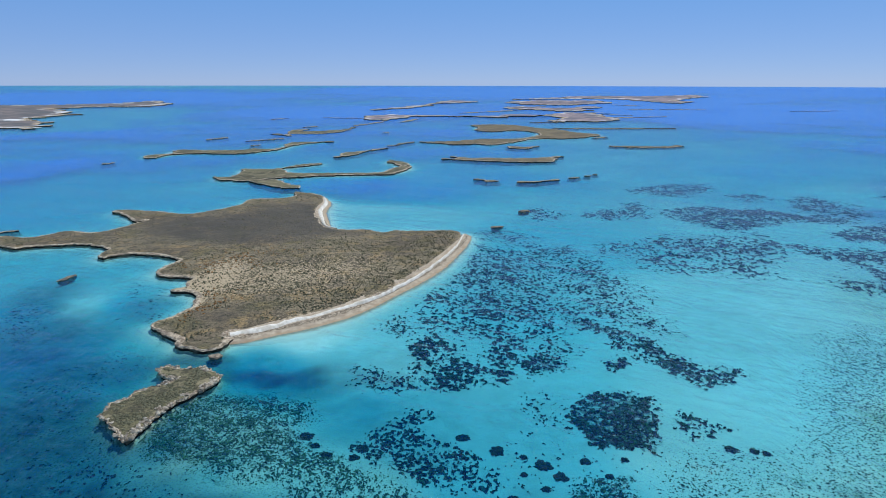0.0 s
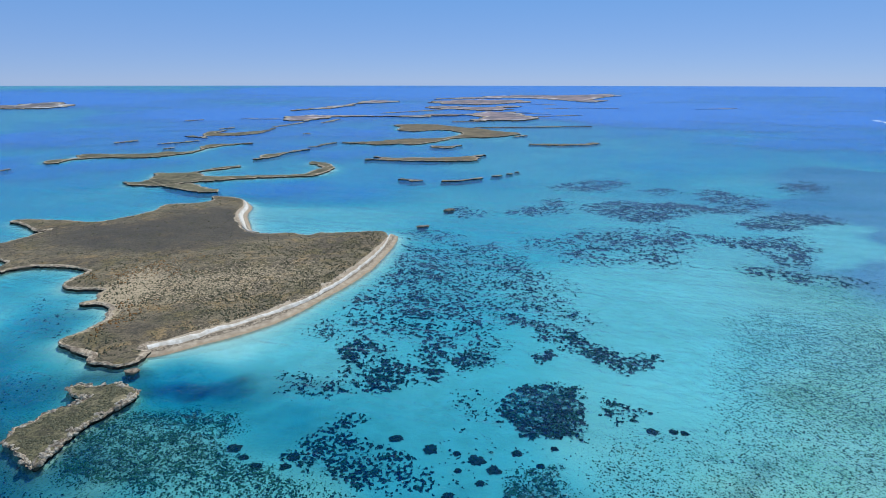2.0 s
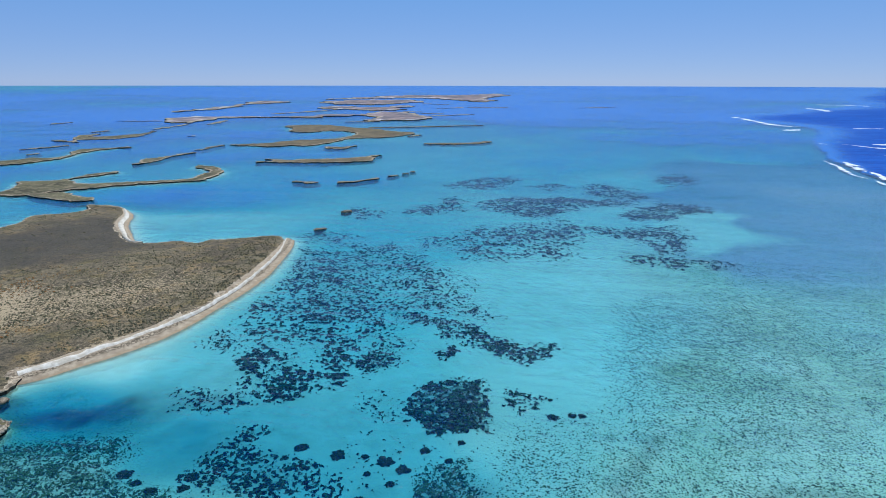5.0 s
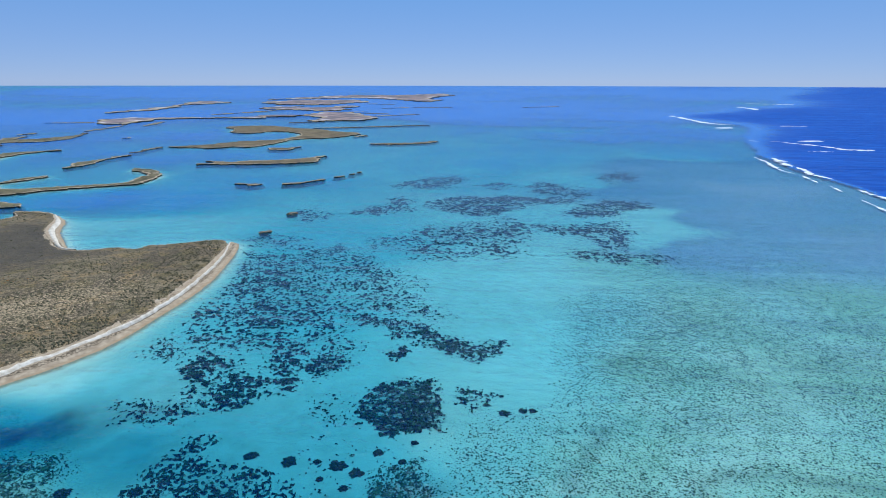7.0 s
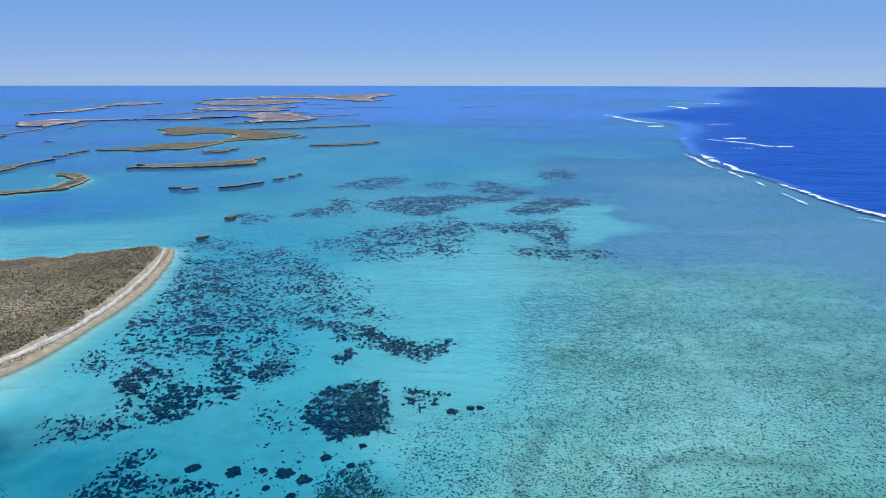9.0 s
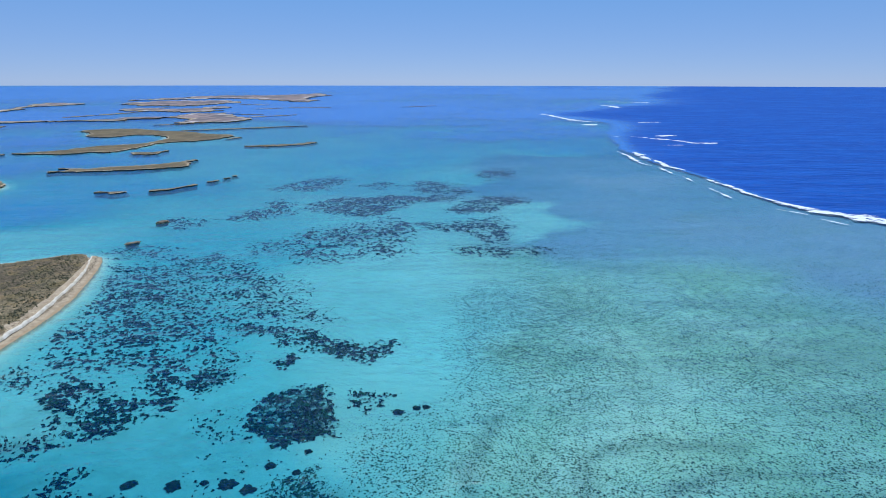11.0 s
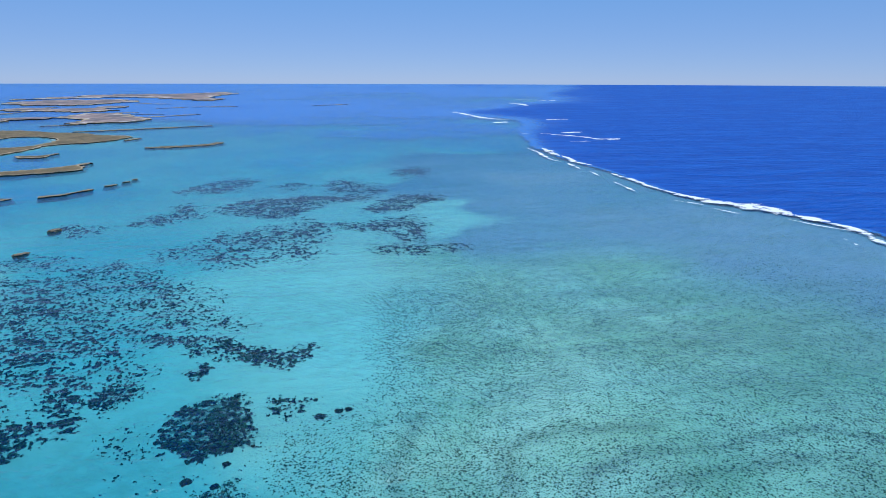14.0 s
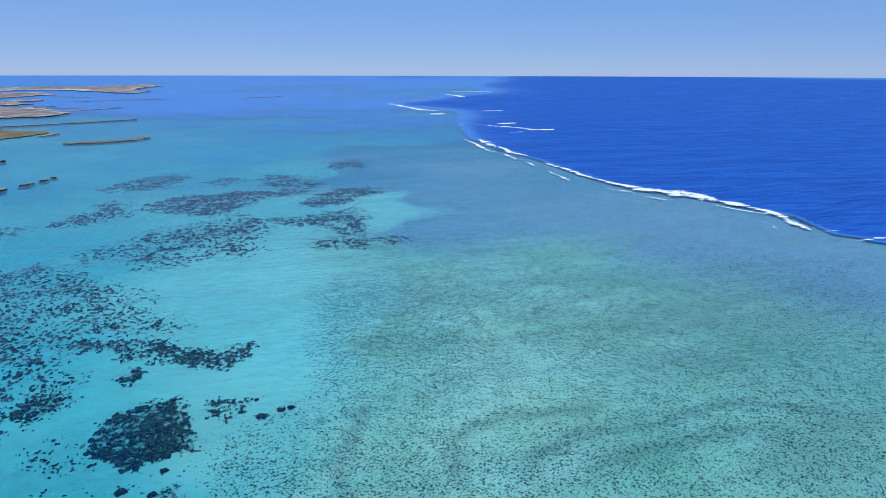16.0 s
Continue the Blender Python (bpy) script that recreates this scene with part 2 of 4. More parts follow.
def attribute(ob, name, values):
    at = ob.data.attributes.new(name, "FLOAT", "POINT")
    at.data.foreach_set("value", np.asarray(values, np.float32))


def curve(points, step, closed=False):
    """A smooth line through the points (Catmull-Rom), sampled every step metres."""
    p = np.array(points, float)
    n = len(p)
    out = []
    for i in range(n if closed else n - 1):
        q = [p[(i + k) % n] if closed else p[min(max(i + k, 0), n - 1)] for k in (-1, 0, 1, 2)]
        m = max(1, int(np.linalg.norm(q[2] - q[1]) / step))
        for u in np.arange(m) / m:
            out.append(0.5 * (2 * q[1] + (q[2] - q[0]) * u + (2 * q[0] - 5 * q[1] + 4 * q[2] - q[3]) * u * u + (3 * q[1] - 3 * q[2] + q[3] - q[0]) * u ** 3))
    if not closed:
        out.append(p[-1])
    return np.array(out)


def hashed(ix, iy, seed):
    h = np.sin(ix * 127.1 + iy * 311.7 + seed * 74.7) * 43758.5453
    return h - np.floor(h)


def value_noise(x, y, seed=0, octaves=3):
    total, amp, norm = 0, 1.0, 0
    for o in range(octaves):
        fx, fy = np.floor(x), np.floor(y)
        u, v = x - fx, y - fy
        u, v = u * u * (3 - 2 * u), v * v * (3 - 2 * v)
        s = seed + o * 17
        total = total + amp * ((hashed(fx, fy, s) * (1 - u) + hashed(fx + 1, fy, s) * u) * (1 - v) + (hashed(fx, fy + 1, s) * (1 - u) + hashed(fx + 1, fy + 1, s) * u) * v)
        norm += amp
        x, y, amp = x * 2.03 + 5.1, y * 2.03 + 1.7, amp * 0.5
    return total / norm


def rise(r):
    """The sheet's far rim lifts a little to stand for the sea out to the true horizon."""
    return 73 * np.clip((r - 1500) / 3400, 0, 1) ** 2


def lift(x, y):
    return rise(np.hypot(x, y))


def inside(x, y, poly):
    hit = np.zeros(x.shape, bool)
    q = np.roll(poly, -1, 0)
    for (ax, ay), (bx, by) in zip(poly, q):
        if ay != by:
            hit ^= ((ay > y) != (by > y)) & (x < (bx - ax) * (y - ay) / (by - ay) + ax)
    return hit


def gap(x, y, line, closed=True):
    """Distance from points to a line."""
    best = np.full(x.shape, 1e9)
    q = np.roll(line, -1, 0)
    for i in range(len(line) if closed else len(line) - 1):
        a, d = line[i], q[i] - line[i]
        t = np.clip(((x - a[0]) * d[0] + (y - a[1]) * d[1]) / max(d @ d, 1e-9), 0, 1)
        best = np.minimum(best, (x - a[0] - t * d[0]) ** 2 + (y - a[1] - t * d[1]) ** 2)
    return np.sqrt(best)


# ---- plan of the coasts, metres from the point under the camera ----
MAIN_SOUTH = [(-85, 223), (-79, 225), (-70, 231), (-56, 240), (-45, 248.5), (-34, 262), (-23, 281), (-10, 303), (2, 330), (11, 360), (17, 384), (19, 400)]
# crest of the white rubble ridge behind the south beach
RIDGE = [(-86, 230), (-77, 234.5), (-68, 241.5), (-57, 249.5), (-47, 258.5), (-35, 271), (-23, 289), (-10, 315.5), (6, 360), (14, 399)]
MAIN_NORTH = [(14, 407), (6, 411), (-9, 411), (-25, 410), (-33, 412), (-40, 405), (-53, 413), (-64, 413), (-73, 417)]
MAIN_BAY = [(-73, 417), (-79, 424), (-86, 449), (-93, 480), (-95, 511), (-103, 537)]
MAIN_NORTHWEST = [(-112, 548), (-123, 557), (-137, 562), (-134, 542), (-146, 531), (-167, 526), (-169, 503), (-176, 489), (-188, 471), (-203, 464),
                  (-220, 473), (-239, 477), (-253, 481), (-261, 474), (-250, 466), (-227, 440), (-219, 444)]
MAIN_WEST = [(-222, 431), (-226, 419), (-232, 405), (-239, 404), (-249, 407), (-260, 405), (-263, 399), (-272, 390), (-293, 392), (-313, 389), (-337, 383),
             (-316, 361), (-294, 364), (-275, 367), (-262, 363), (-254, 367), (-229, 373), (-216, 369), (-204, 360), (-203, 347), (-197, 342), (-193, 347),
             (-183, 351), (-172, 349), (-160, 345), (-152, 336)]
MAIN_COVES = [(-154, 330), (-155, 322), (-153, 313), (-145, 307), (-133, 306), (-129, 302), (-131, 298), (-129, 290), (-134, 286), (-131, 283), (-123, 282),
              (-118, 275), (-115, 264), (-117, 256), (-119, 250), (-123, 242), (-119, 236), (-109, 227), (-105, 225), (-104, 220), (-97, 216), (-91, 214),
              (-86, 216), (-85, 220), (-86, 227)]
MAIN = MAIN_SOUTH + MAIN_NORTH[:-1] + MAIN_BAY + MAIN_NORTHWEST + MAIN_WEST + MAIN_COVES[:-1]
ISLET = [(-90, 154), (-93, 156), (-96, 159), (-100, 163), (-104, 167), (-105, 171), (-105, 175), (-102, 178), (-101, 182), (-97, 186), (-94, 189), (-92, 192),
         (-96, 192), (-99, 195), (-101, 199), (-99, 202), (-96, 201), (-92, 199), (-88, 200), (-86, 201), (-82, 198), (-78, 195), (-77, 190), (-79, 185),
         (-81, 182), (-82, 179), (-85, 176), (-86, 172), (-87, 167), (-88, 160), (-89, 157)]
SPIT = [(-250, 663), (-237, 639), (-221, 635), (-202, 632), (-173, 651), (-133, 668), (-96, 673), (-65, 678), (-51, 691), (-35, 743), (-45, 759), (-40, 764),
        (-50, 792), (-71, 815), (-76, 791), (-63, 769), (-53, 748), (-63, 728), (-73, 699), (-105, 694), (-144, 694), (-169, 694), (-186, 726), (-168, 746),
        (-148, 773), (-161, 779), (-184, 757), (-204, 726), (-240, 725), (-235, 706), (-232, 688), (-234, 659)]
SPIT_FOOT = [(-203, 632), (-187, 610), (-168, 593), (-149, 584), (-135, 587), (-145, 604), (-164, 632), (-176, 644), (-192, 640)]
WEST_LONG = [(-404, 828), (-388, 829), (-383, 862), (-360, 883), (-325, 877), (-293, 877), (-273, 892), (-251, 930), (-242, 963), (-236, 1017), (-214, 1046),
             (-187, 1077), (-218, 1066), (-254, 1055), (-262, 1026), (-257, 971), (-272, 946), (-296, 954), (-310, 929), (-344, 928), (-389, 936),
             (-407, 912), (-392, 883), (-410, 868), (-416, 854)]
WEST_CHAIN = [(-332, 1229), (-292, 1178), (-296, 1230), (-251, 1231), (-213, 1275), (-199, 1336), (-203, 1421), (-220, 1352), (-266, 1303), (-295, 1302),
              (-291, 1367), (-320, 1333), (-322, 1302), (-311, 1203)]
MID_CHAIN = [(-151, 839), (-135, 852), (-122, 873), (-105, 925), (-85, 966), (-108, 949), (-122, 925), (-133, 909), (-148, 901), (-148, 866)]
HOOK = [(-43, 1070), (19, 1021), (52, 1032), (79, 1013), (116, 1052), (170, 1128), (234, 1141), (313, 1217), (275, 1286), (248, 1364), (212, 1414),
        (165, 1507), (69, 1505), (75, 1411), (65, 1343), (101, 1297), (158, 1329), (186, 1270), (177, 1201), (136, 1139), (88, 1127), (67, 1126), (15, 1081)]
HOOK_FOOT = [(99, 995), (106, 961), (134, 953), (145, 987), (155, 996), (131, 987), (110, 996)]
EAST_BAR = [(265, 1008), (292, 981), (343, 974), (392, 1001), (387, 1019), (352, 1000), (300, 1008)]
LONG_BAR = [(-7, 822), (12, 816), (48, 799), (113, 788), (143, 795), (156, 819), (155, 844), (170, 857), (154, 857), (121, 843), (89, 836), (50, 836),
            (28, 842), (8, 855), (12, 835)]
SMALL_A = [(31, 653), (44, 648), (54, 645), (63, 638), (54, 631), (43, 630), (40, 641)]
SMALL_B = [(73, 635), (92, 635), (108, 643), (124, 651), (119, 640), (97, 628), (76, 628)]
NORTH_BIG = [(-247, 1798), (-206, 1697), (-141, 1651), (-102, 1751), (-75, 1860), (26, 1835), (109, 1838), (189, 1812), (241, 1898), (296, 1870), (319, 1762),
             (271, 1617), (389, 1619), (483, 1667), (486, 1791), (497, 1931), (484, 2023), (405, 2088), (351, 1990), (198, 1897), (112, 1895), (-42, 1919),
             (-111, 1917), (-183, 1944), (-228, 1883)]
FAR_BIG = [(336, 3113), (610, 3163), (833, 3149), (940, 2867), (987, 2714), (1082, 2803), (1120, 3008), (1381, 3317), (1396, 3504), (1118, 3420), (820, 3454), (516, 3285)]
FAR_MIDDLE = [(300, 2894), (328, 2693), (410, 2599), (503, 2598), (664, 2686), (775, 2828), (685, 2990), (472, 2999)]
FAR_SOUTH = [(229, 2466), (243, 2342), (312, 2228), (389, 2156), (477, 2157), (540, 2303), (610, 2464), (522, 2466), (440, 2383), (383, 2425), (323, 2467)]
FAR_THIN = [(-257, 2209), (-174, 2289), (-86, 2414), (-23, 2686), (170, 2892), (42, 2997), (-61, 2782), (-103, 2588), (-205, 2408)]
FAR_WEST = [(-1235, 1303), (-948, 1332), (-891, 1318), (-890, 1383), (-962, 1508), (-1073, 1673), (-1087, 1745), (-1108, 1907), (-1148, 1932), (-1257, 2076),
            (-1310, 2208), (-1266, 2291), (-1150, 2350), (-1100, 2529), (-1134, 2662), (-1261, 2786), (-1350, 2573), (-1483, 2412), (-1670, 2370), (-2111, 2249)]
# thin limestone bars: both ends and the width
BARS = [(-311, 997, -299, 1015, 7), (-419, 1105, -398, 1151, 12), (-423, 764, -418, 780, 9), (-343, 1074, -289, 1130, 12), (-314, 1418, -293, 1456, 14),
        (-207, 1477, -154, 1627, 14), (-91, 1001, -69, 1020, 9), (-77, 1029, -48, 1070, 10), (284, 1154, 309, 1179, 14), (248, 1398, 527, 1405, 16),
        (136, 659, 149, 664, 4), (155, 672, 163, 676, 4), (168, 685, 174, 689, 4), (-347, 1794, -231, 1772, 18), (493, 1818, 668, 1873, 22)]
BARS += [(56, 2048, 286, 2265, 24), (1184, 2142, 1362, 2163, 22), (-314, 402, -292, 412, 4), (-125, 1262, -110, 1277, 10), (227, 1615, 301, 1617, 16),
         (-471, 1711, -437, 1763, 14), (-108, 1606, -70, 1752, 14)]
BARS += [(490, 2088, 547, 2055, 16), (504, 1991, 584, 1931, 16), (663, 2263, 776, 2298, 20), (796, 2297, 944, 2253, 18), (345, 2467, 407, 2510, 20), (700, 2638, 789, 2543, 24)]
REEF_EDGE = [(4300, 3300), (2950, 2480), (2250, 1950), (1800, 1760), (1345, 1500), (1209, 1133), (903, 831), (740, 644), (594, 404), (522, 267), (514, 190), (489, 123), (455, 92), (451, 72),
             (452, 52), (440, -120), (400, -500), (500, -1500), (700, -4900)]

# ---- sea floor: (x, y, depth, algae) soundings ----
WEST_SOUNDINGS = [(-103, 131, 2.9, .6), (-95, 136, 3.0, .5), (-70, 134, 2.8, .5), (-52, 130, 2.7, .5), (-84, 153, 2.2, .4), (-57, 141, 2.2, .4), (-117, 151, 3.0, .5), (-135, 183, 3.4, .4), (-33, 176, 2.9, .1), (-129, 162, 3.1, .7), (-108, 151, 3, .8), (-151, 208, 4.0, .5), (-127, 199, 3.6, .5), (-183, 253, 3.6, .2), (-166, 268, 2.0, 0),
                  (-218, 331, 3, .1), (-145, 268, 3.5, .3), (-73, 204, 4.0, .6), (-57, 199, 3.6, .6), (-72, 170, 1.5, .7), (-72, 153, 1.5, .65), (-58, 160, 1.5, .6), (-49, 143, 1.6, .6), (-35, 140, 1.8, .5), (-15, 135, 1.8, .5), (-38, 208, 2.2, .1),
                  (-52, 224, 1.4, 0), (-29, 176, 3.4, .2), (-18, 209, 2, 0), (-251, 555, 3.5, 0), (-329, 514, 4, 0), (-489, 722, 5.5, 0), (-345, 638, 4, 0),
                  (-324, 724, 5, 0), (-636, 1196, 6, 0), (-469, 1345, 6, 0)]
LAGOON_SOUNDINGS = [(14, 204, 2.4, 0), (29, 254, 2.6, 0), (38, 169, 2.6, 0), (10, 141, 2.7, .1), (-10, 158, 2.8, .1), (30, 138, 2.6, .1), (22, 165, 2.6, 0), (-14, 176, 2.8, 0), (68, 157, 1.8, .3), (117, 255, 1.9, 0), (153, 277, 1.8, 0),
                    (110, 191, 1.9, 0), (91, 357, 2.8, 0), (63, 398, 3, 0), (-36, 460, 2.2, 0), (-62, 492, 1.8, 0), (-44, 557, 4.5, 0), (-101, 588, 5, 0),
                    (289, 359, 1.8, 0), (304, 344, 1.7, 0), (121, 225, 1.9, 0), (147, 287, 1.9, 0), (128, 210, 1.9, 0), (112, 185, 1.9, .1), (-90, 727, 3, 0)]
NORTH_SOUNDINGS = [(-673, 1078, 5.5, 0), (44, 729, 4, 0), (145, 731, 3.5, 0), (13, 912, 4.5, 0), (281, 733, 3.8, 0), (417, 735, 4.2, 0), (19, 1358, 5, 0),
                   (-343, 2064, 8, 0), (780, 2085, 9, 0), (870, 1561, 7, 0), (366, 547, 2.5, 0), (262, 385, 2.2, 0), (470, 752, 4.2, 0), (762, 1008, 5.5, 0),
                   (358, 699, 4, 0), (1392, 1678, 7, 0), (1659, 2623, 6, 0), (630, 695, 4, 0), (-1000, 800, 6, 0), (-3600, 3000, 10, 0), (-2600, 1200, 9, 0), (0, 4000, 9, 0), (-1500, 3000, 9, 0), (-860, 1385, 3.4, 0), (-1080, 1800, 3.6, 0), (2400, 3600, 9, 0), (3500, 3300, 11, 0), (4400, 3700, 12, 0), (3000, 2700, 9, 0), (1400, 4300, 9, 0), (1100, 3000, 8, 0)]
FLAT_SOUNDINGS = [(94, 106, 1.5, .8), (113, 83, 1.4, .7), (145, 67, 1.3, .8), (162, 42, 1.2, .7), (183, 20, 1.2, .7), (156, 93, 1.2, .8), (194, 53, 1.2, .8),
                  (242, 31, 1.3, .8), (147, 165, 1.4, .8), (178, 133, 1.2, .7), (219, 106, 1.2, .8), (270, 80, 1.2, .8), (349, 52, 1.2, 1.25), (212, 194, 1.4, .7),
                  (293, 181, 1.3, .8), (362, 144, 1.2, 1.25), (397, 91, 1.2, 1.25), (369, 339, 1.6, 1.25), (397, 248, 1.3, 1.25), (443, 201, 1.3, 1.25), (432, 135, 1.3, 1.25)]
FLAT_SOUNDINGS += [(501, 554, 2.3, 1.2), (483, 444, 1.6, 1.25), (102, 84, 1.4, .8), (60, 60, 2, .6), (0, 60, 2.5, .5), (-60, 60, 4, .5), (200, -200, 1.5, .8)]
POOL_SOUNDINGS = [(351, 358, 1.6, 1.2), (294, 288, 1.5, 1.2), (388, 417, 1.8, 1.2), (391, 474, 2.2, 1.2), (264, 275, 1.5, 1.2), (234, 281, 1.6, 0.7), (207, 279, 1.6, 0.55), (204, 255, 1.6, 0.5), (441, 487, 2, 1.2), (590, 542, 2.2, 1.2), (566, 637, 2.6, 1.2), (381, 547, 3, 0)]
POOL_SOUNDINGS += [(313, 381, 1.8, 0), (314, 348, 1.8, 0), (271, 324, 1.8, 0), (341, 385, 1.8, 0), (173, 235, 1.8, 0), (176, 302, 1.8, 0)]
SOUNDINGS = np.array(POOL_SOUNDINGS + WEST_SOUNDINGS + LAGOON_SOUNDINGS + NORTH_SOUNDINGS + FLAT_SOUNDINGS)
# outlines of the seagrass beds
BED_SOUTH = [(-14, 230), (-8, 241), (-2, 244), (2, 231), (7, 227), (12, 212), (21, 208), (24, 200), (19, 193), (10, 193), (3, 190), (-4, 191), (-12, 188), (-21, 192), (-16, 197), (-13, 206), (-11, 216)]
BED_SOUTH_TAIL = [(-35, 211), (-23, 207), (-14, 200), (-16, 190), (-27, 192), (-34, 197)]
BED_MIDDLE = [(16, 223), (24, 234), (30, 229), (30, 212), (21, 208), (16, 213)]
BED_MIDDLE_CORE = [(28, 213), (37, 226), (47, 221), (48, 208), (39, 204), (32, 202)]
BED_STREAK = [(49, 273), (64, 263), (72, 245), (84, 240), (88, 218), (95, 209), (108, 204), (108, 201), (97, 194), (89, 192), (83, 205), (76, 217), (69, 226), (67, 236), (56, 251)]
BED_STREAK_FOOT = [(60, 211), (70, 216), (70, 207), (60, 203)]
BED_NORTH = [(21, 388), (50, 376), (81, 387), (98, 318), (97, 267), (98, 242), (77, 250), (55, 267), (47, 270), (49, 240), (53, 220), (37, 226), (18, 231), (8, 238), (-3, 242), (-13, 258), (-18, 280), (-11, 301), (2, 323), (15, 351)]
BED_NORTH_CORE = [(20, 343), (46, 345), (48, 287), (33, 260), (21, 244), (12, 242), (12, 268), (17, 299)]
BED_SHORE = [(-29, 248), (-18, 260), (-12, 248), (-20, 236), (-27, 239)]
BED_SQUARE = [(41, 181), (47, 187), (55, 189), (64, 189), (71, 186), (66, 171), (60, 154), (54, 155), (47, 156), (43, 159), (42, 169), (39, 173)]
BED_SQUARE_EAST = [(76, 177), (81, 169), (88, 166), (80, 159), (74, 158), (72, 164)]
BED_SQUARE_WEST = [(26, 187), (38, 190), (42, 180), (39, 166), (29, 168)]
BED_CORNER = [(-26, 157), (-23, 163), (-17, 166), (-14, 171), (-12, 176), (-8, 176), (-2, 172), (-8, 168), (-5, 164), (1, 159), (6, 154), (13, 149), (16, 142), (14, 136), (-2, 139), (-20, 146)]
BED_HAZY = [(36, 138), (41, 142), (49, 141), (50, 134), (49, 127), (42, 122), (31, 127), (33, 133)]
BED_ISLET = [(-88, 159), (-85, 183), (-73, 187), (-60, 187), (-45, 183), (-40, 174), (-45, 166), (-36, 154), (-29, 151), (-25, 143), (-33, 140), (-45, 141), (-58, 143), (-70, 147), (-82, 153)]
BED_FRONT = [(-42, 140), (-33, 140), (-25, 143), (-12, 138), (-3, 132), (-20, 129), (-39, 129)]
BED_FAR_A = [(89, 361), (106, 394), (133, 402), (162, 410), (189, 410), (225, 406), (221, 377), (201, 349), (180, 333), (185, 317), (166, 311), (149, 331), (131, 331), (116, 330), (116, 351), (112, 375)]
BED_FAR_B = [(178, 485), (207, 512), (239, 506), (266, 502), (283, 480), (312, 478), (318, 460), (292, 447), (269, 456), (235, 443), (212, 418), (199, 432), (189, 455)]
BED_FAR_C = [(109, 474), (130, 499), (145, 498), (157, 522), (173, 531), (176, 509), (155, 468), (134, 462)]
BED_FAR_D = [(66, 468), (68, 497), (83, 506), (99, 490), (93, 464), (80, 460)]
BED_FAR_E = [(269, 419), (300, 433), (339, 446), (357, 430), (354, 412), (323, 403), (293, 391), (268, 401)]
BED_FAR_F = [(221, 377), (234, 388), (247, 377), (266, 375), (291, 374), (288, 355), (259, 318), (241, 302), (232, 313), (238, 334), (231, 351)]
BED_FAR_G = [(199, 311), (216, 315), (227, 307), (240, 291), (264, 279), (251, 269), (221, 277), (207, 295)]
BED_FAR_H = [(190, 273), (204, 263), (214, 253), (204, 255), (192, 263)]
BED_FAR_I = [(180, 599), (220, 625), (266, 639), (276, 616), (230, 568), (199, 565)]
BED_FAR_J = [(264, 567), (297, 574), (304, 551), (275, 543)]
BED_FAR_K = [(312, 548), (345, 564), (349, 515), (331, 470), (307, 480), (298, 506)]
BED_FAR_L = [(408, 566), (463, 593), (464, 563), (430, 531), (403, 533)]
BED_TIP = [(26, 423), (47, 432), (63, 414), (64, 383), (41, 369), (32, 390)]
BED_WEST_DEEP = [(-120, 145), (-120, 159), (-103, 156), (-89, 151), (-71, 138), (-67, 129), (-109, 129)]
BED_WEST_MID = [(-146, 183), (-151, 208), (-140, 218), (-117, 223), (-110, 208), (-117, 190), (-114, 175), (-115, 162), (-130, 159)]
BED_WEST_BAY = [(-161, 283), (-163, 310), (-147, 301), (-130, 275), (-126, 254), (-137, 247)]
BED_WEST_SHOAL = [(-195, 253), (-205, 283), (-192, 283), (-171, 253), (-168, 234), (-178, 229)]
BED_SCATTER_SOUTH = [(18, 161), (26, 171), (35, 161), (39, 153), (52, 151), (75, 152), (95, 152), (73, 133), (52, 139), (31, 134), (14, 136)]
# outline, share of the floor covered, clump size, width of the soft border
BEDS = [(BED_NORTH, 0.36, 0.95, 14), (BED_NORTH_CORE, 0.5, 0.9, 14), (BED_SCATTER_SOUTH, 0.1, 0.6, 8), (BED_SQUARE, 0.76, 0.8, 4), (BED_SQUARE_EAST, 0.5, 0.8, 4), (BED_SQUARE_WEST, 0.26, 0.55, 6),
        (BED_SOUTH, 0.56, 1.1, 5), (BED_SOUTH_TAIL, 0.4, 0.5, 6), (BED_MIDDLE, 0.56, 1.0, 4), (BED_MIDDLE_CORE, 0.72, 0.6, 6), (BED_STREAK, 0.6, 0.85, 6), (BED_STREAK_FOOT, 0.6, 1.0, 3),
        (BED_SHORE, 0.34, 0.6, 8), (BED_FAR_A, 0.40, 1.4, 16), (BED_FAR_B, 0.53, 1.5, 16), (BED_FAR_C, 0.47, 1.6, 16), (BED_FAR_D, 0.39, 1.6, 16), (BED_FAR_E, 0.57, 1.5, 14), (BED_FAR_F, 0.53, 1.3, 12),
        (BED_FAR_G, 0.43, 1.3, 10), (BED_FAR_H, 0.34, 1.0, 6), (BED_FAR_I, 0.43, 1.8, 20), (BED_FAR_J, 0.39, 1.8, 18), (BED_FAR_K, 0.43, 1.8, 20), (BED_FAR_L, 0.39, 2.0, 20), (BED_TIP, 0.3, 1.2, 12),
        (BED_CORNER, 0.56, 0.65, 4), (BED_ISLET, 0.56, 0.27, 8), (BED_FRONT, 0.46, 0.27, 8), (BED_HAZY, 0.6, 0.25, 5), (BED_WEST_DEEP, 0.18, 0.6, 14), (BED_WEST_MID, 0.14, 0.6, 14),
        (BED_WEST_BAY, 0.12, 0.7, 14), (BED_WEST_SHOAL, 0.16, 0.8, 12)]
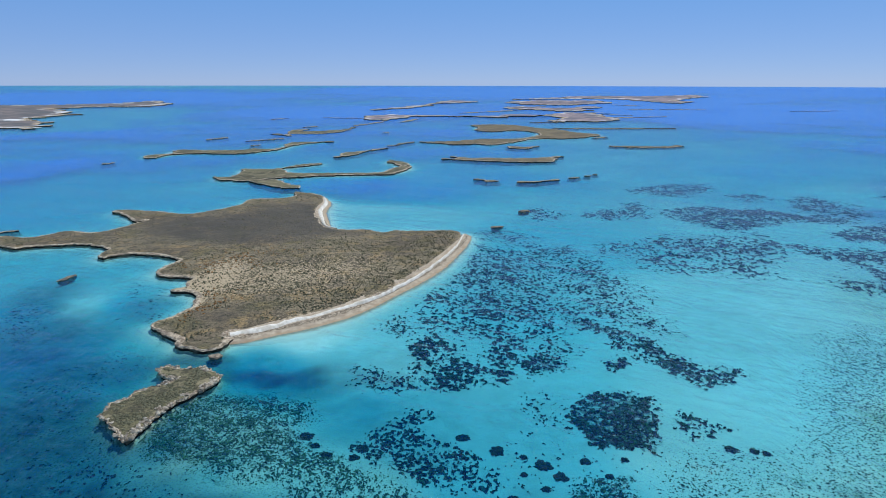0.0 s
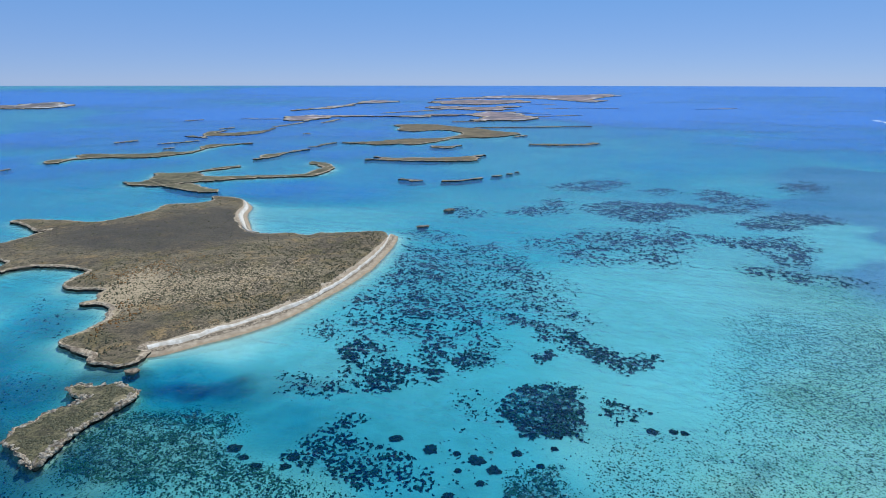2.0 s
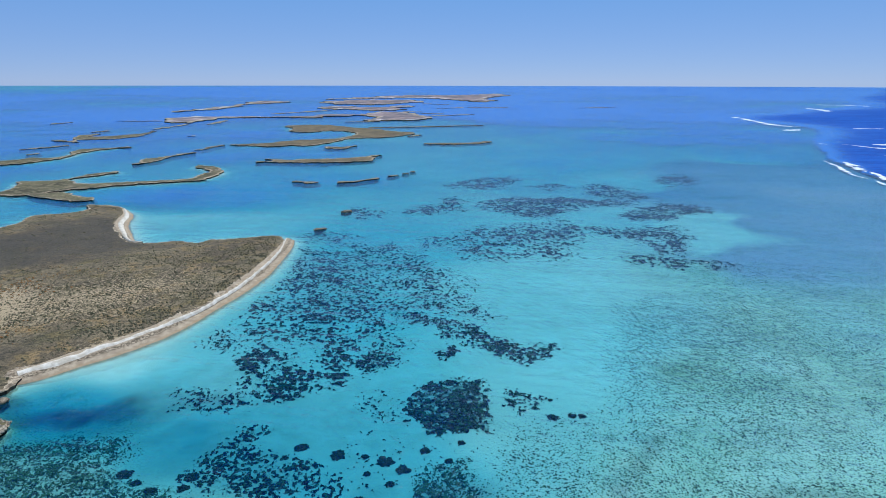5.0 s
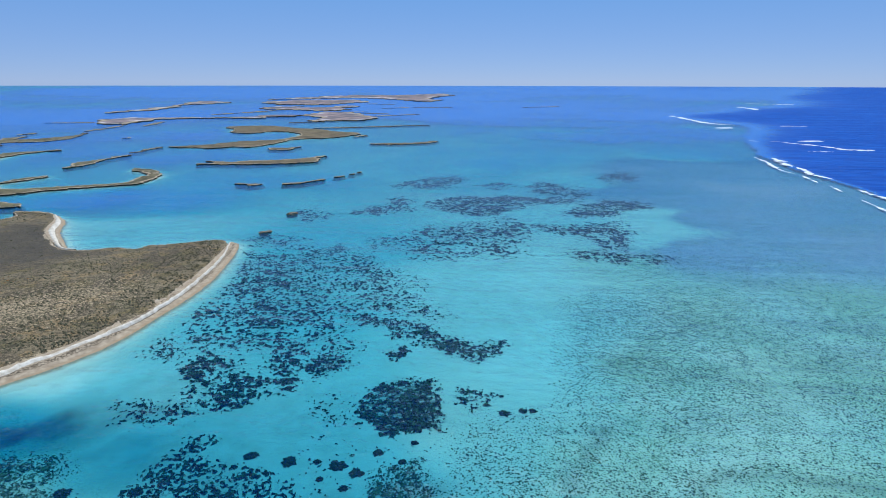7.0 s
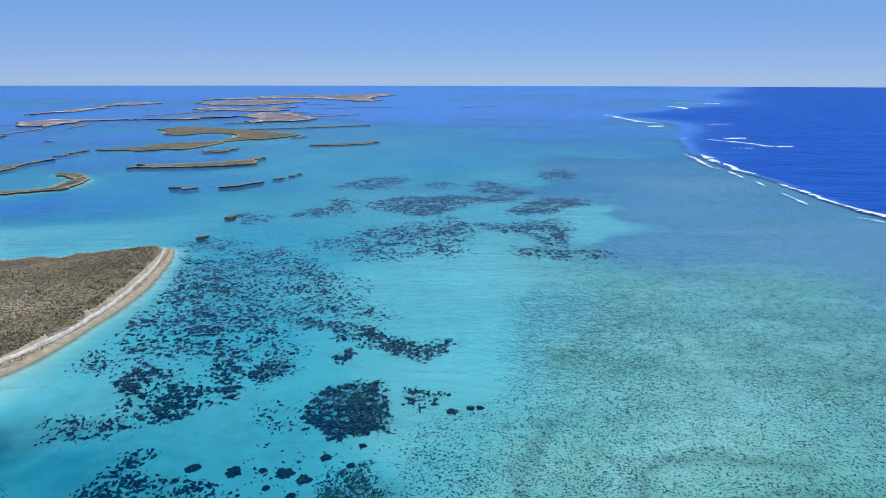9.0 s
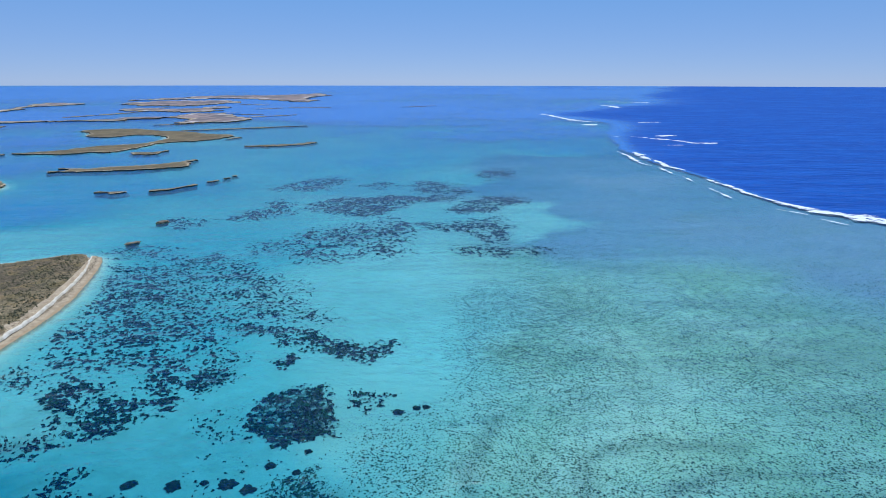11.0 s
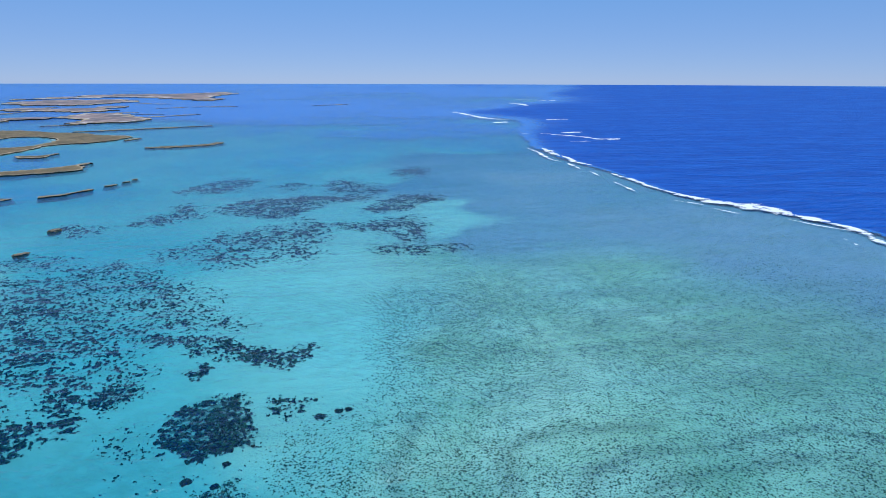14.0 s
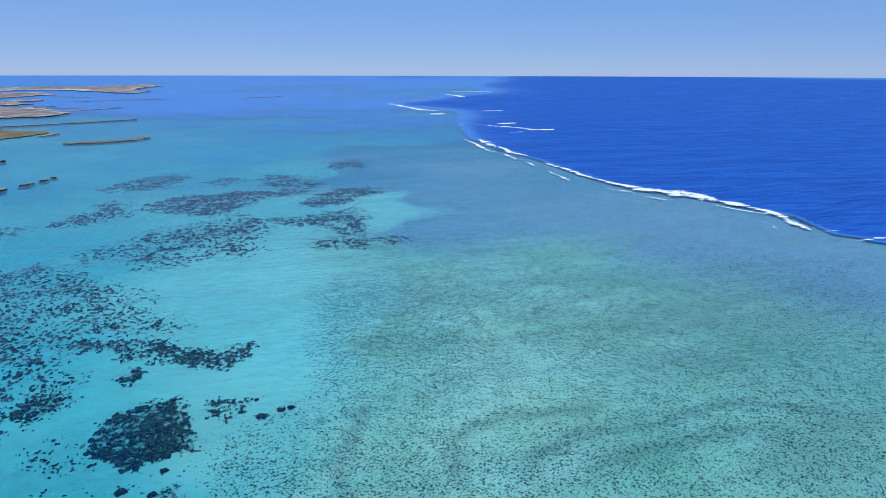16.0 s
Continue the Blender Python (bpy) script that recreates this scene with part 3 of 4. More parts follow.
# ragged western edge of the reef flat, then round its eastern side
FLAT = [(280, 330), (251, 298), (211, 274), (204, 247), (179, 249), (149, 238), (145, 216), (128, 196), (116, 178), (108, 163), (96, 153), (82, 151), (75, 159), (65, 156), (57, 140), (42, 122),
        (40, 60), (150, -150), (430, -60), (500, 150), (500, 260), (560, 400), (480, 520)]
# denser lumps on the flat: x, y, half width, half length, extra density
FLAT_DENSE = [(180, 208, 42, 36, 0.9), (150, 160, 36, 26, 0.35), (68, 126, 9, 14, 0.5), (44, 130, 10, 9, 0.5), (96, 112, 12, 14, 0.35), (205, 110, 30, 16, 0.4), (195, 40, 26, 10, 0.35), (260, 150, 60, 30, 0.2)]
PALE_TRACK = [(196, 162), (184, 141), (174, 126), (168, 113)]

# dark algal bottom: x, y, half width, half length, strength
SILT = [(-125, 150, 60, 45, 0.9), (-135, 165, 45, 40, 0.95), (-110, 128, 55, 20, 1.0), (-63, 203, 26, 7, 1.0), (-95, 212, 20, 8, 0.8), (-165, 215, 35, 22, 0.85), (-120, 205, 25, 15, 0.7), (-60, 160, 26, 14, 0.3),
        (-30, 178, 14, 7, 0.45), (-190, 270, 16, 22, 0.55), (-140, 270, 14, 20, 0.4), (54, 172, 12, 16, 0.3), (-3, 152, 15, 14, 0.3), (42, 130, 11, 10, 0.45), (185, 22, 40, 20, 0.25), (150, 60, 45, 14, 0.12), (250, 40, 40, 20, 0.15),
        (-140, 130, 60, 30, 1.0), (-70, 126, 40, 9, 0.9), (-10, 150, 16, 10, 0.3), (-172, 238, 36, 26, 0.75), (-200, 283, 20, 26, 0.6), (-140, 200, 30, 22, 0.8), (-30, 198, 20, 9, 0.45), (-24, 168, 22, 16, 0.4), (-120, 120, 60, 24, 1.0), (8, 130, 22, 10, 0.4), (8, 168, 40, 34, 0.2), (270, 70, 80, 60, 0.22), (-42, 196, 22, 14, 0.45), (-16, 214, 16, 9, 0.2)]


# curved dark ripples of algae on the reef flat
ARCS = [[(101, 90), (111, 101), (119, 105), (130, 101), (145, 92), (155, 84)], [(115, 78), (124, 81), (135, 81), (147, 76), (163, 65), (188, 54), (199, 42), (204, 30)],
        [(129, 68), (143, 63), (158, 55), (176, 46)], [(77, 104), (83, 117), (96, 127), (106, 135)]]


def silt_at(x, y):
    best = np.zeros(x.shape)
    wx, wy = x + (value_noise(x / 14, y / 14, 71) - 0.5) * 16, y + (value_noise(x / 14, y / 14, 77) - 0.5) * 16
    for bx, by, rx, ry, k in SILT:
        best = np.maximum(best, k * np.exp(-((((wx - bx) / rx) ** 2 + ((wy - by) / ry) ** 2) ** 1.5)))
    nx, ny = x + (value_noise(x / 5, y / 5, 81) - 0.5) * 4, y + (value_noise(x / 5, y / 5, 87) - 0.5) * 4
    for arc in ARCS:
        best = np.maximum(best, (0.18 + 0.28 * value_noise(x / 9, y / 9, 91)) * np.exp(-((gap(nx, ny, curve(arc, 3), False) / 3.2) ** 2)))
    return best


COASTS = {"main": curve(MAIN, 5, True), "islet": curve(ISLET, 3, True), "spit": curve(SPIT, 14, True), "hook": curve(HOOK, 30, True), "west": curve(WEST_LONG, 25, True)}
OCEAN = np.vstack([curve(REEF_EDGE, 40), [(4900, -4900), (4900, 3600)]])


def bed_cover(x, y):
    """Share of the floor that seagrass covers, and the bed that each point belongs to."""
    weed, owner = np.zeros(x.shape), np.full(x.shape, -1)
    amp = np.clip(np.hypot(x, y) / 22, 5, 20)
    rx, ry = x + (value_noise(x / 12, y / 12, 51, 4) - 0.5) * amp, y + (value_noise(x / 12, y / 12, 57, 4) - 0.5) * amp
    for i, (outline, cover, size, border) in enumerate(BEDS):
        line = np.array(outline, float)
        near = np.flatnonzero(np.hypot(x - line[:, 0].mean(), y - line[:, 1].mean()) < np.hypot(*(line - line.mean(0)).T).max() + 25)
        if near.size:
            g = gap(rx[near], ry[near], line)
            g = np.where(inside(rx[near], ry[near], line), g, -g)
            share = cover * np.clip(g / border + 0.6, 0, 1)
            more = share > weed[near]
            weed[near[more]], owner[near[more]] = share[more], i
    return weed, owner


def sea_floor(x, y):
    """Depth, algae and seagrass at points of the plan."""
    wx = x + (value_noise(x / 31, y / 31, 3) - 0.5) * 16
    wy = y + (value_noise(x / 31, y / 31, 9) - 0.5) * 16
    depth, algae, total, spread, pave, share = 0, 0, 1e-12, 1e-12, 0, 1e-12
    for sx, sy, d, al in SOUNDINGS:
        w = 1 / ((wx - sx) ** 2 + (wy - sy) ** 2 + 25) ** 2
        soft = w ** 0.7
        depth, total, algae, spread = depth + w * d, total + w, algae + soft * al, spread + soft
        pave, share = pave + w ** 0.45 * al * (al > 1.1), share + w ** 0.45 * al
    pave = pave / share
    depth, algae = depth / total, algae / spread
    far = np.clip((np.hypot(x, y) - 300) / 400, 0.3, 1)
    depth = depth * (1 + far * (0.5 * value_noise(x / 60, y / 60, 5) + 0.6 * value_noise(x / 240, y / 240, 15) - 0.54))
    for key, line in COASTS.items():
        g = gap(x, y, line)
        g = np.where(inside(x, y, line), 0, g)
        reach = {"main": 8, "islet": 2.5}.get(key, 5)
        depth = np.minimum(depth, 0.7 + (depth - 0.7) * (1 - np.exp(-((g / reach) ** 1.2))))
    out = inside(x, y, OCEAN)
    g = gap(x, y, OCEAN) + (value_noise(x / 40, y / 40, 21) - 0.5) * 20
    r = np.hypot(x, y)
    g = np.clip(g - 5, 0, None)
    wall = 9 * np.clip((1100 - r) / 300, 0, 1) * (g > 0)          # the outer reef drops as a steep wall, gentler far off
    depth = np.where(out, depth + wall + (26 - wall) * (1 - np.exp(-g / (5 + 0.008 * r + 0.16 * np.clip(r - 800, 0, 2500)))), depth)
    weed, owner = bed_cover(x, y)
    return depth, algae, weed, pave


def rings(near, growth, step, step_wide):
    """A sheet of rings about the middle of the plan, finest where the camera looks."""
    r = [0.0, near * 0.5]
    x = near
    while x < 4950:
        r.append(x)
        x *= growth
    r.append(4950)
    az = np.radians(np.concatenate([np.arange(-44, 92, step), np.arange(92, 316, step_wide)]))
    rr, aa = np.meshgrid(np.array(r), az, indexing="ij")
    return rr * np.sin(aa), rr * np.cos(aa)


x, y = rings(60, 1.011, 0.36, 4.0)
FLOOR_R, FLOOR_AZ = np.hypot(x[:, 0], y[:, 0]), radians(-44) + radians(0.36) * np.arange(378)
depth, algae, weed, pave = sea_floor(x.ravel(), y.ravel())
seabed = grid_mesh("seabed", np.stack([x.ravel(), y.ravel(), lift(x, y).ravel() - np.minimum(depth, 4.5)], -1), *x.shape, SEABED, True)
attribute(seabed, "algae", algae)
attribute(seabed, "weed", weed)
attribute(seabed, "pavement_sheen", pave)
attribute(seabed, "silt", silt_at(x.ravel(), y.ravel()))
FLOOR_DEPTH = np.minimum(depth, 4.5).reshape(x.shape)[:, :378]


def floor_z(px, py):
    """Height of the sea floor's sheet at points of the plan within the fine part of its rings."""
    r, az = np.hypot(px, py), np.clip((np.arctan2(px, py) - FLOOR_AZ[0]) / radians(0.36), 0, 376.999)
    i = np.clip(np.searchsorted(FLOOR_R, r) - 1, 0, len(FLOOR_R) - 2)
    u, j = np.clip((r - FLOOR_R[i]) / (FLOOR_R[i + 1] - FLOOR_R[i]), 0, 1), az.astype(int)
    v = az - j
    d = (FLOOR_DEPTH[i, j] * (1 - v) + FLOOR_DEPTH[i, j + 1] * v) * (1 - u) + (FLOOR_DEPTH[i + 1, j] * (1 - v) + FLOOR_DEPTH[i + 1, j + 1] * v) * u
    return lift(px, py) - d


tagged(seabed, "pale sand seabed with algae and dark seagrass", "seabed", kind="structure")
x, y = rings(60, 1.016, 0.5, 4.0)
depth, *_ = sea_floor(x.ravel(), y.ravel())
water = grid_mesh("water", np.stack([x.ravel(), y.ravel(), lift(x, y).ravel()], -1), *x.shape, WATER, True)
attribute(water, "depth", depth)
tagged(water, "clear turquoise lagoon and deep blue ocean water", "sea", kind="structure")


# ---- islands ----
def clumps(name, places, sizes, tall, material, parent=None, seed=1, ring=6):
    """Many low uneven tufts in one mesh: places (x, y, z), radius and height of each."""
    rng = np.random.default_rng(seed)
    n = len(places)
    ang = np.linspace(0, 2 * np.pi, ring, endpoint=False)[None] + rng.uniform(0, 6, (n, 1))
    r = sizes[:, None] * rng.uniform(0.6, 1.3, (n, ring))
    stretch = rng.uniform(0.7, 1.4, (n, 1))
    base = np.stack([r * np.cos(ang) * stretch, r * np.sin(ang), np.full((n, ring), -0.1)], -1)
    top = np.stack([r * 0.62 * np.cos(ang + 0.3) * stretch, r * 0.62 * np.sin(ang + 0.3), tall[:, None] * rng.uniform(0.6, 1.0, (n, ring))], -1)
    tip = np.stack([np.zeros(n), np.zeros(n), tall * 1.05], -1)[:, None]
    v = (np.concatenate([base, top, tip], 1) + np.asarray(places)[:, None]).reshape(-1, 3)
    k = 2 * ring + 1
    f = []
    for i in range(ring):
        j = (i + 1) % ring
        f += [(i, j, ring + j), (i, ring + j, ring + i), (ring + i, ring + j, 2 * ring)]
    faces = (np.array(f)[None] + (np.arange(n) * k)[:, None, None]).reshape(-1, 3)
    return mesh_object(name, v, faces.tolist(), material, parent)


def island(name, outline, height, step, top_mat, label, jitter=0.5, grid=6.0, bare=None, undercut=0.7, bulge=1.0, rim_width=(0.5, 1.4), crag=0.25, inset=0.0):
    """A low limestone island: an undercut notch with its shade painted in, a craggy rim of bare rock and a scrub top of
    uneven height.
    """
    line = curve(outline, step, True)
    area = 0.5 * np.sum(line[:, 0] * np.roll(line[:, 1], -1) - line[:, 1] * np.roll(line[:, 0], -1))
    if area < 0:
        line = line[::-1]
    tangent = np.roll(line, -1, 0) - np.roll(line, 1, 0)
    normal = np.stack([tangent[:, 1], -tangent[:, 0]], -1) / np.maximum(np.linalg.norm(tangent, axis=1), 1e-6)[:, None]
    rough = value_noise(line[:, 0] / (step * 5), line[:, 1] / (step * 5), 31, 3) * 2 + value_noise(line[:, 0] / (step * 1.3), line[:, 1] / (step * 1.3), 37, 2) * 1.4 - 1.7
    line = line + normal * (rough * jitter - inset)[:, None]
    root = new(name)
    z0 = lift(line[:, 0], line[:, 1])
    wob = value_noise(line[:, 0] / 5, line[:, 1] / 5, 11)
    n = len(line)
    width = rim_width[0] + (rim_width[1] - rim_width[0]) * np.clip(value_noise(line[:, 0] / (step * 9), line[:, 1] / (step * 9), 15) * 2 - 0.6, 0, 1)

    def ring(out, z):
        return np.concatenate([line + normal * out[:, None], (z0 + z)[:, None]], 1)

    def bumpy(seed):
        return value_noise(line[:, 0] / 1.3, line[:, 1] / 1.3, seed, 2) - 0.5

    one = np.ones(n)
    lip = ring(0.1 + bumpy(3) * crag * 2, height * (0.66 + 0.15 * wob))
    notch = [ring(-0.9 * undercut * one, -0.3 * one), ring(-undercut * one, 0.05 * one), ring(-undercut * one, height * 0.5 * one), lip]
    rim = [lip, ring(-width * 0.12 + bumpy(5) * crag, height * (0.9 + crag * bumpy(6) * 2))]
    rim += [ring(-width * k + bumpy(7 + m) * crag, height * (1.0 + 0.12 * wob) + crag * bumpy(9 + m) * 3.2 * (1.05 - k)) for m, k in enumerate((0.4, 0.7, 1.0))]
    q = [(i, (i + 1) % n) for i in range(n)]
    for part_name, stack, mat, text in (("notch", notch, NOTCH, "undercut with its shade put into the dark colour"), ("ledge", rim, LEDGE, "pale bare limestone rim")):
        faces = [(k * n + i, k * n + j, (k + 1) * n + j, (k + 1) * n + i) for k in range(len(stack) - 1) for i, j in q]
        tagged(mesh_object(part_name, np.concatenate(stack), faces, mat, root, False), text)
    reach = 0.6 + 0.0008 * np.hypot(*line.mean(0))
    skirt = [ring(-0.6 * undercut * one, -0.12 * one)] + [ring(reach * k * (0.6 + 0.8 * wob), -z * one) for k, z in ((0.3, 0.5), (0.8, 1.3), (1.6, 3.0), (3.0, 7.0))]
    faces = [(k * n + i, k * n + j, (k + 1) * n + j, (k + 1) * n + i) for k in range(len(skirt) - 1) for i, j in q]
    tagged(mesh_object("shoal", np.concatenate(skirt), faces, SHOAL, root), "drowned rock apron under the water")
    edge = rim[-1]
    lo, hi = line.min(0), line.max(0)
    gx, gy = np.meshgrid(np.arange(lo[0], hi[0], grid), np.arange(lo[1], hi[1], grid))
    gx, gy = gx.ravel() + np.random.default_rng(4).uniform(-0.3, 0.3, gx.size) * grid, gy.ravel()
    keep = inside(gx, gy, edge[:, :2]) & (gap(gx, gy, edge[:, :2]) > grid * 0.35)
    gx, gy = gx[keep], gy[keep]
    pts = [Vector(p[:2]) for p in edge] + [Vector(p) for p in zip(gx, gy)]
    cv, ce, cf, *rest = delaunay_2d_cdt(pts, q, [], 1, 1e-4)
    cv = np.array([tuple(p) for p in cv])
    d = gap(cv[:, 0], cv[:, 1], edge[:, :2])
    zz = lift(cv[:, 0], cv[:, 1]) + height * 1.06 + (1 - np.exp(-d / 14)) * bulge * (0.4 + 1.2 * value_noise(cv[:, 0] / 22, cv[:, 1] / 22, 2))
    top = mesh_object("scrub_top", np.column_stack([cv, zz]), [tuple(f) for f in cf], top_mat, root)
    attribute(top, "bare", (bare(cv[:, 0], cv[:, 1]) if bare else np.zeros(len(cv))) + 0.3 * np.exp(-d / (step * 0.8)))
    tagged(top, "low dry scrub")
    tagged(root, label, "island")
    return root, line, normal


def blob(x, y, bx, by, rx, ry):
    return np.exp(-(((x - bx) / rx) ** 2 + ((y - by) / ry) ** 2))


def inland(points, far_in):
    """A coast moved inland by so many metres at each end."""
    p = np.array(points, float)
    t = np.gradient(p, axis=0)
    nrm = np.stack([-t[:, 1], t[:, 0]], -1) / np.linalg.norm(t, axis=1)[:, None]
    return p + nrm * np.interp(np.linspace(0, 1, len(p)), *far_in)[:, None]


def main_bare(x, y):
    pale = 0.42 * blob(x, y, -85, 300, 50, 48) + 0.36 * blob(x, y, -120, 300, 16, 60) + 0.24 * blob(x, y, -40, 330, 40, 40) + 0.26 * blob(x, y, 0, 385, 16, 25) + 0.2 * blob(x, y, -60, 250, 30, 8)
    dark = 0.7 * blob(x, y, -135, 415, 62, 40) + 0.4 * blob(x, y, -95, 470, 45, 40) + 0.35 * blob(x, y, -92, 252, 14, 14)
    return pale - dark


south_in = inland(RIDGE, ([0, 0.2, 0.5, 1], [1.5, 2.2, 1.4, 1.0]))
bay_in = inland(MAIN_BAY, ([0, 0.3, 0.7, 1], [1.5, 6, 7, 2]))
platform = [(-84.5, 226)] + [tuple(p) for p in south_in] + MAIN_NORTH[1:-1] + [tuple(p) for p in bay_in] + MAIN_NORTHWEST + MAIN_WEST + MAIN_COVES[:-1]
main, main_line, main_normal = island("scrub_island", platform, 1.5, 1.5, SCRUB, "large low limestone island covered in grey-brown dry scrub", 1.4, 2.6, main_bare, 0.12, 1.6, (0.7, 3.4), 0.35)


def beach(parent, coast, width, seed, ridge=None, ridge_width=None):
    """A strip of sand from under the water up to a ridge of white rubble."""
    line = curve(coast, 1.6)
    t = np.gradient(line, axis=0)
    nrm = np.stack([-t[:, 1], t[:, 0]], -1) / np.maximum(np.linalg.norm(t, axis=1), 1e-6)[:, None]
    w = np.interp(np.linspace(0, 1, len(line)), *width)
    wob = value_noise(line[:, 0] / 6, line[:, 1] / 6, seed)
    prof = [(-2.2, -3.4), (-1.0, -1.4), (-0.3, -0.4), (0.0, 0.02), (0.3, 0.5), (0.55, 0.9), (0.8, 1.5), (1.25, 1.9)]
    m = len(line)
    ends = np.clip(np.minimum(np.arange(m), np.arange(m)[::-1]) / 14, 0.12, 1)
    v = np.concatenate([np.column_stack([line + nrm * (w * k * (ends if k < 0 else 1) + (wob - 0.5) * 1.2)[:, None], np.full(m, z)]) for k, z in prof])
    faces = [(k * m + i, k * m + i + 1, (k + 1) * m + i + 1, (k + 1) * m + i) for k in range(len(prof) - 1) for i in range(m - 1)]
    ob = tagged(mesh_object("beach", v, faces, SAND, parent), "tan sand beach")
    attribute(ob, "across", np.repeat([k for k, z in prof], m))
    if ridge:
        line = curve(ridge, 1.6)
        t = np.gradient(line, axis=0)
        nrm = np.stack([-t[:, 1], t[:, 0]], -1) / np.maximum(np.linalg.norm(t, axis=1), 1e-6)[:, None]
        m = len(line)
        w = np.interp(np.linspace(0, 1, m), *ridge_width)
        prof = [(-0.75, 0.9), (-0.45, 1.6), (-0.1, 2.1), (0.25, 2.2), (0.6, 1.7), (0.8, 1.2)]
        wob2 = value_noise(line[:, 0] / 3, line[:, 1] / 3, seed + 5)
        v = np.concatenate([np.column_stack([line + nrm * (w * k + (wob2 - 0.5) * 1.2)[:, None], z * (0.8 + 0.4 * wob2)]) for k, z in prof])
        faces = [(k * m + i, k * m + i + 1, (k + 1) * m + i + 1, (k + 1) * m + i) for k in range(len(prof) - 1) for i in range(m - 1)]
        tagged(mesh_object("rubble_ridge", v, faces, RUBBLE, parent), "white coral rubble ridge")
    return line, nrm, w


beach(main, MAIN_SOUTH, ([0, 0.1, 0.5, 0.9, 1], [7, 9, 9, 6, 4]), 3, RIDGE, ([0, 0.15, 0.35, 0.7, 1], [3.2, 2.4, 1.3, 1.05, 0.9]))
bay_ridge = inland(MAIN_BAY, ([0, 0.3, 0.7, 1], [1.5, 4.5, 5, 2.5]))
beach(main, MAIN_BAY, ([0, 0.3, 0.7, 1], [2, 6, 7, 3]), 7, [tuple(p) for p in bay_ridge], ([0, 0.3, 0.7, 1], [1, 2.2, 2.8, 1.2]))

# shrubs over the large island
rng = np.random.default_rng(12)
px, py = rng.uniform(-335, 20, 200000), rng.uniform(215, 555, 200000)
keep = inside(px, py, main_line) & (gap(px, py, main_line) > 3)
px, py = px[keep], py[keep]
dens = np.clip(0.08 + 0.9 * main_bare(px, py), 0.03, 0.24) * (0.4 + 1.2 * (value_noise(px / 9, py / 9, 8) > 0.5))
keep = rng.uniform(0, 1, px.size) < dens
px, py = px[keep], py[keep]
d = gap(px, py, main_line)
pz = 1.5 * 1.06 + (1 - np.exp(-d / 14)) * 1.6 * (0.4 + 1.2 * value_noise(px / 22, py / 22, 2))
warm = blob(px, py, -124, 326, 26, 16) + blob(px, py, -105, 350, 20, 10) + blob(px, py, -108, 262, 16, 22) > rng.uniform(0.2, 1.2, px.size)
for flag, mat, text in ((~warm, SHRUB, "grey-green saltbush shrubs"), (warm, RUST, "rust-brown shrubs")):
    s = rng.uniform(0.3, 0.7, flag.sum()) ** 1.7
    ob = clumps("shrubs", np.stack([px, py, pz], -1)[flag], s, s * rng.uniform(0.6, 1.0, s.size), mat, main, 5)
    tagged(ob, text, kind="stuff")

islet, islet_line, islet_normal = island("rocky_islet", ISLET, 1.5, 0.7, TURF, "small rocky islet with olive turf and pale boulders", 0.7, 1.5, None, 0.6, 0.9, (0.4, 1.5), 0.7)


def boulder_meshes(count, material):
    """A few rough rock shapes that many boulders share."""
    made = []
    for k in range(count):
        bm = bmesh.new()
        bmesh.ops.create_icosphere(bm, subdivisions=1, radius=1)
        for v in bm.verts:
            f = 1 + 0.55 * noise.noise(v.co * 1.4 + Vector((k * 5.3, k, 0)))
            v.co = Vector((v.co.x * f, v.co.y * f * 0.8, max(v.co.z, -0.4) * f * 0.62))
        me = bpy.data.meshes.new("boulder")
        bm.to_mesh(me)
        bm.free()
        me.materials.append(material)
        made.append(me)
    return made


shapes = boulder_meshes(7, BOULDER)
rng = np.random.default_rng(21)
for k in range(480):
    i = int(rng.integers(0, len(islet_line)))
    p, nv = islet_line[i], islet_normal[i]
    sunny = nv[0] * 0.85 - nv[1] * 0.3                 # most lie along the eastern shore
    if rng.uniform() > 0.25 + 0.75 * max(0, sunny):
        continue
    q = p - nv * rng.uniform(-0.3, 1.2 + 1.6 * max(0, sunny))
    r = rng.uniform(0.4, 1.15) ** 1.3
    ob = new("boulder", shapes[k % 7])
    ob.parent = islet
    ob.matrix_basis = pose(q[0], q[1], 1.35 + 0.1 * r, rng.uniform(-20, 20), rng.uniform(-20, 20), rng.uniform(0, 360)) @ Matrix.Diagonal((r * rng.uniform(0.8, 1.5), r, r * rng.uniform(0.8, 1.4), 1))
px, py = rng.uniform(-108, -77, 9000), rng.uniform(155, 206, 9000)
keep = inside(px, py, islet_line) & (gap(px, py, islet_line) > 2.2) & (value_noise(px / 5, py / 5, 3) > 0.45)
px, py = px[keep][:900], py[keep][:900]
d = gap(px, py, islet_line)
sz = rng.uniform(0.25, 0.6, px.size)
tagged(clumps("shrubs", np.stack([px, py, 1.5 * 1.06 + (1 - np.exp(-np.maximum(d - 1.5, 0) / 14)) * 0.9 * (0.4 + 1.2 * value_noise(px / 22, py / 22, 2))], -1), sz, sz * 0.6, SHRUB, islet, 9), "low olive saltbush", kind="stuff")

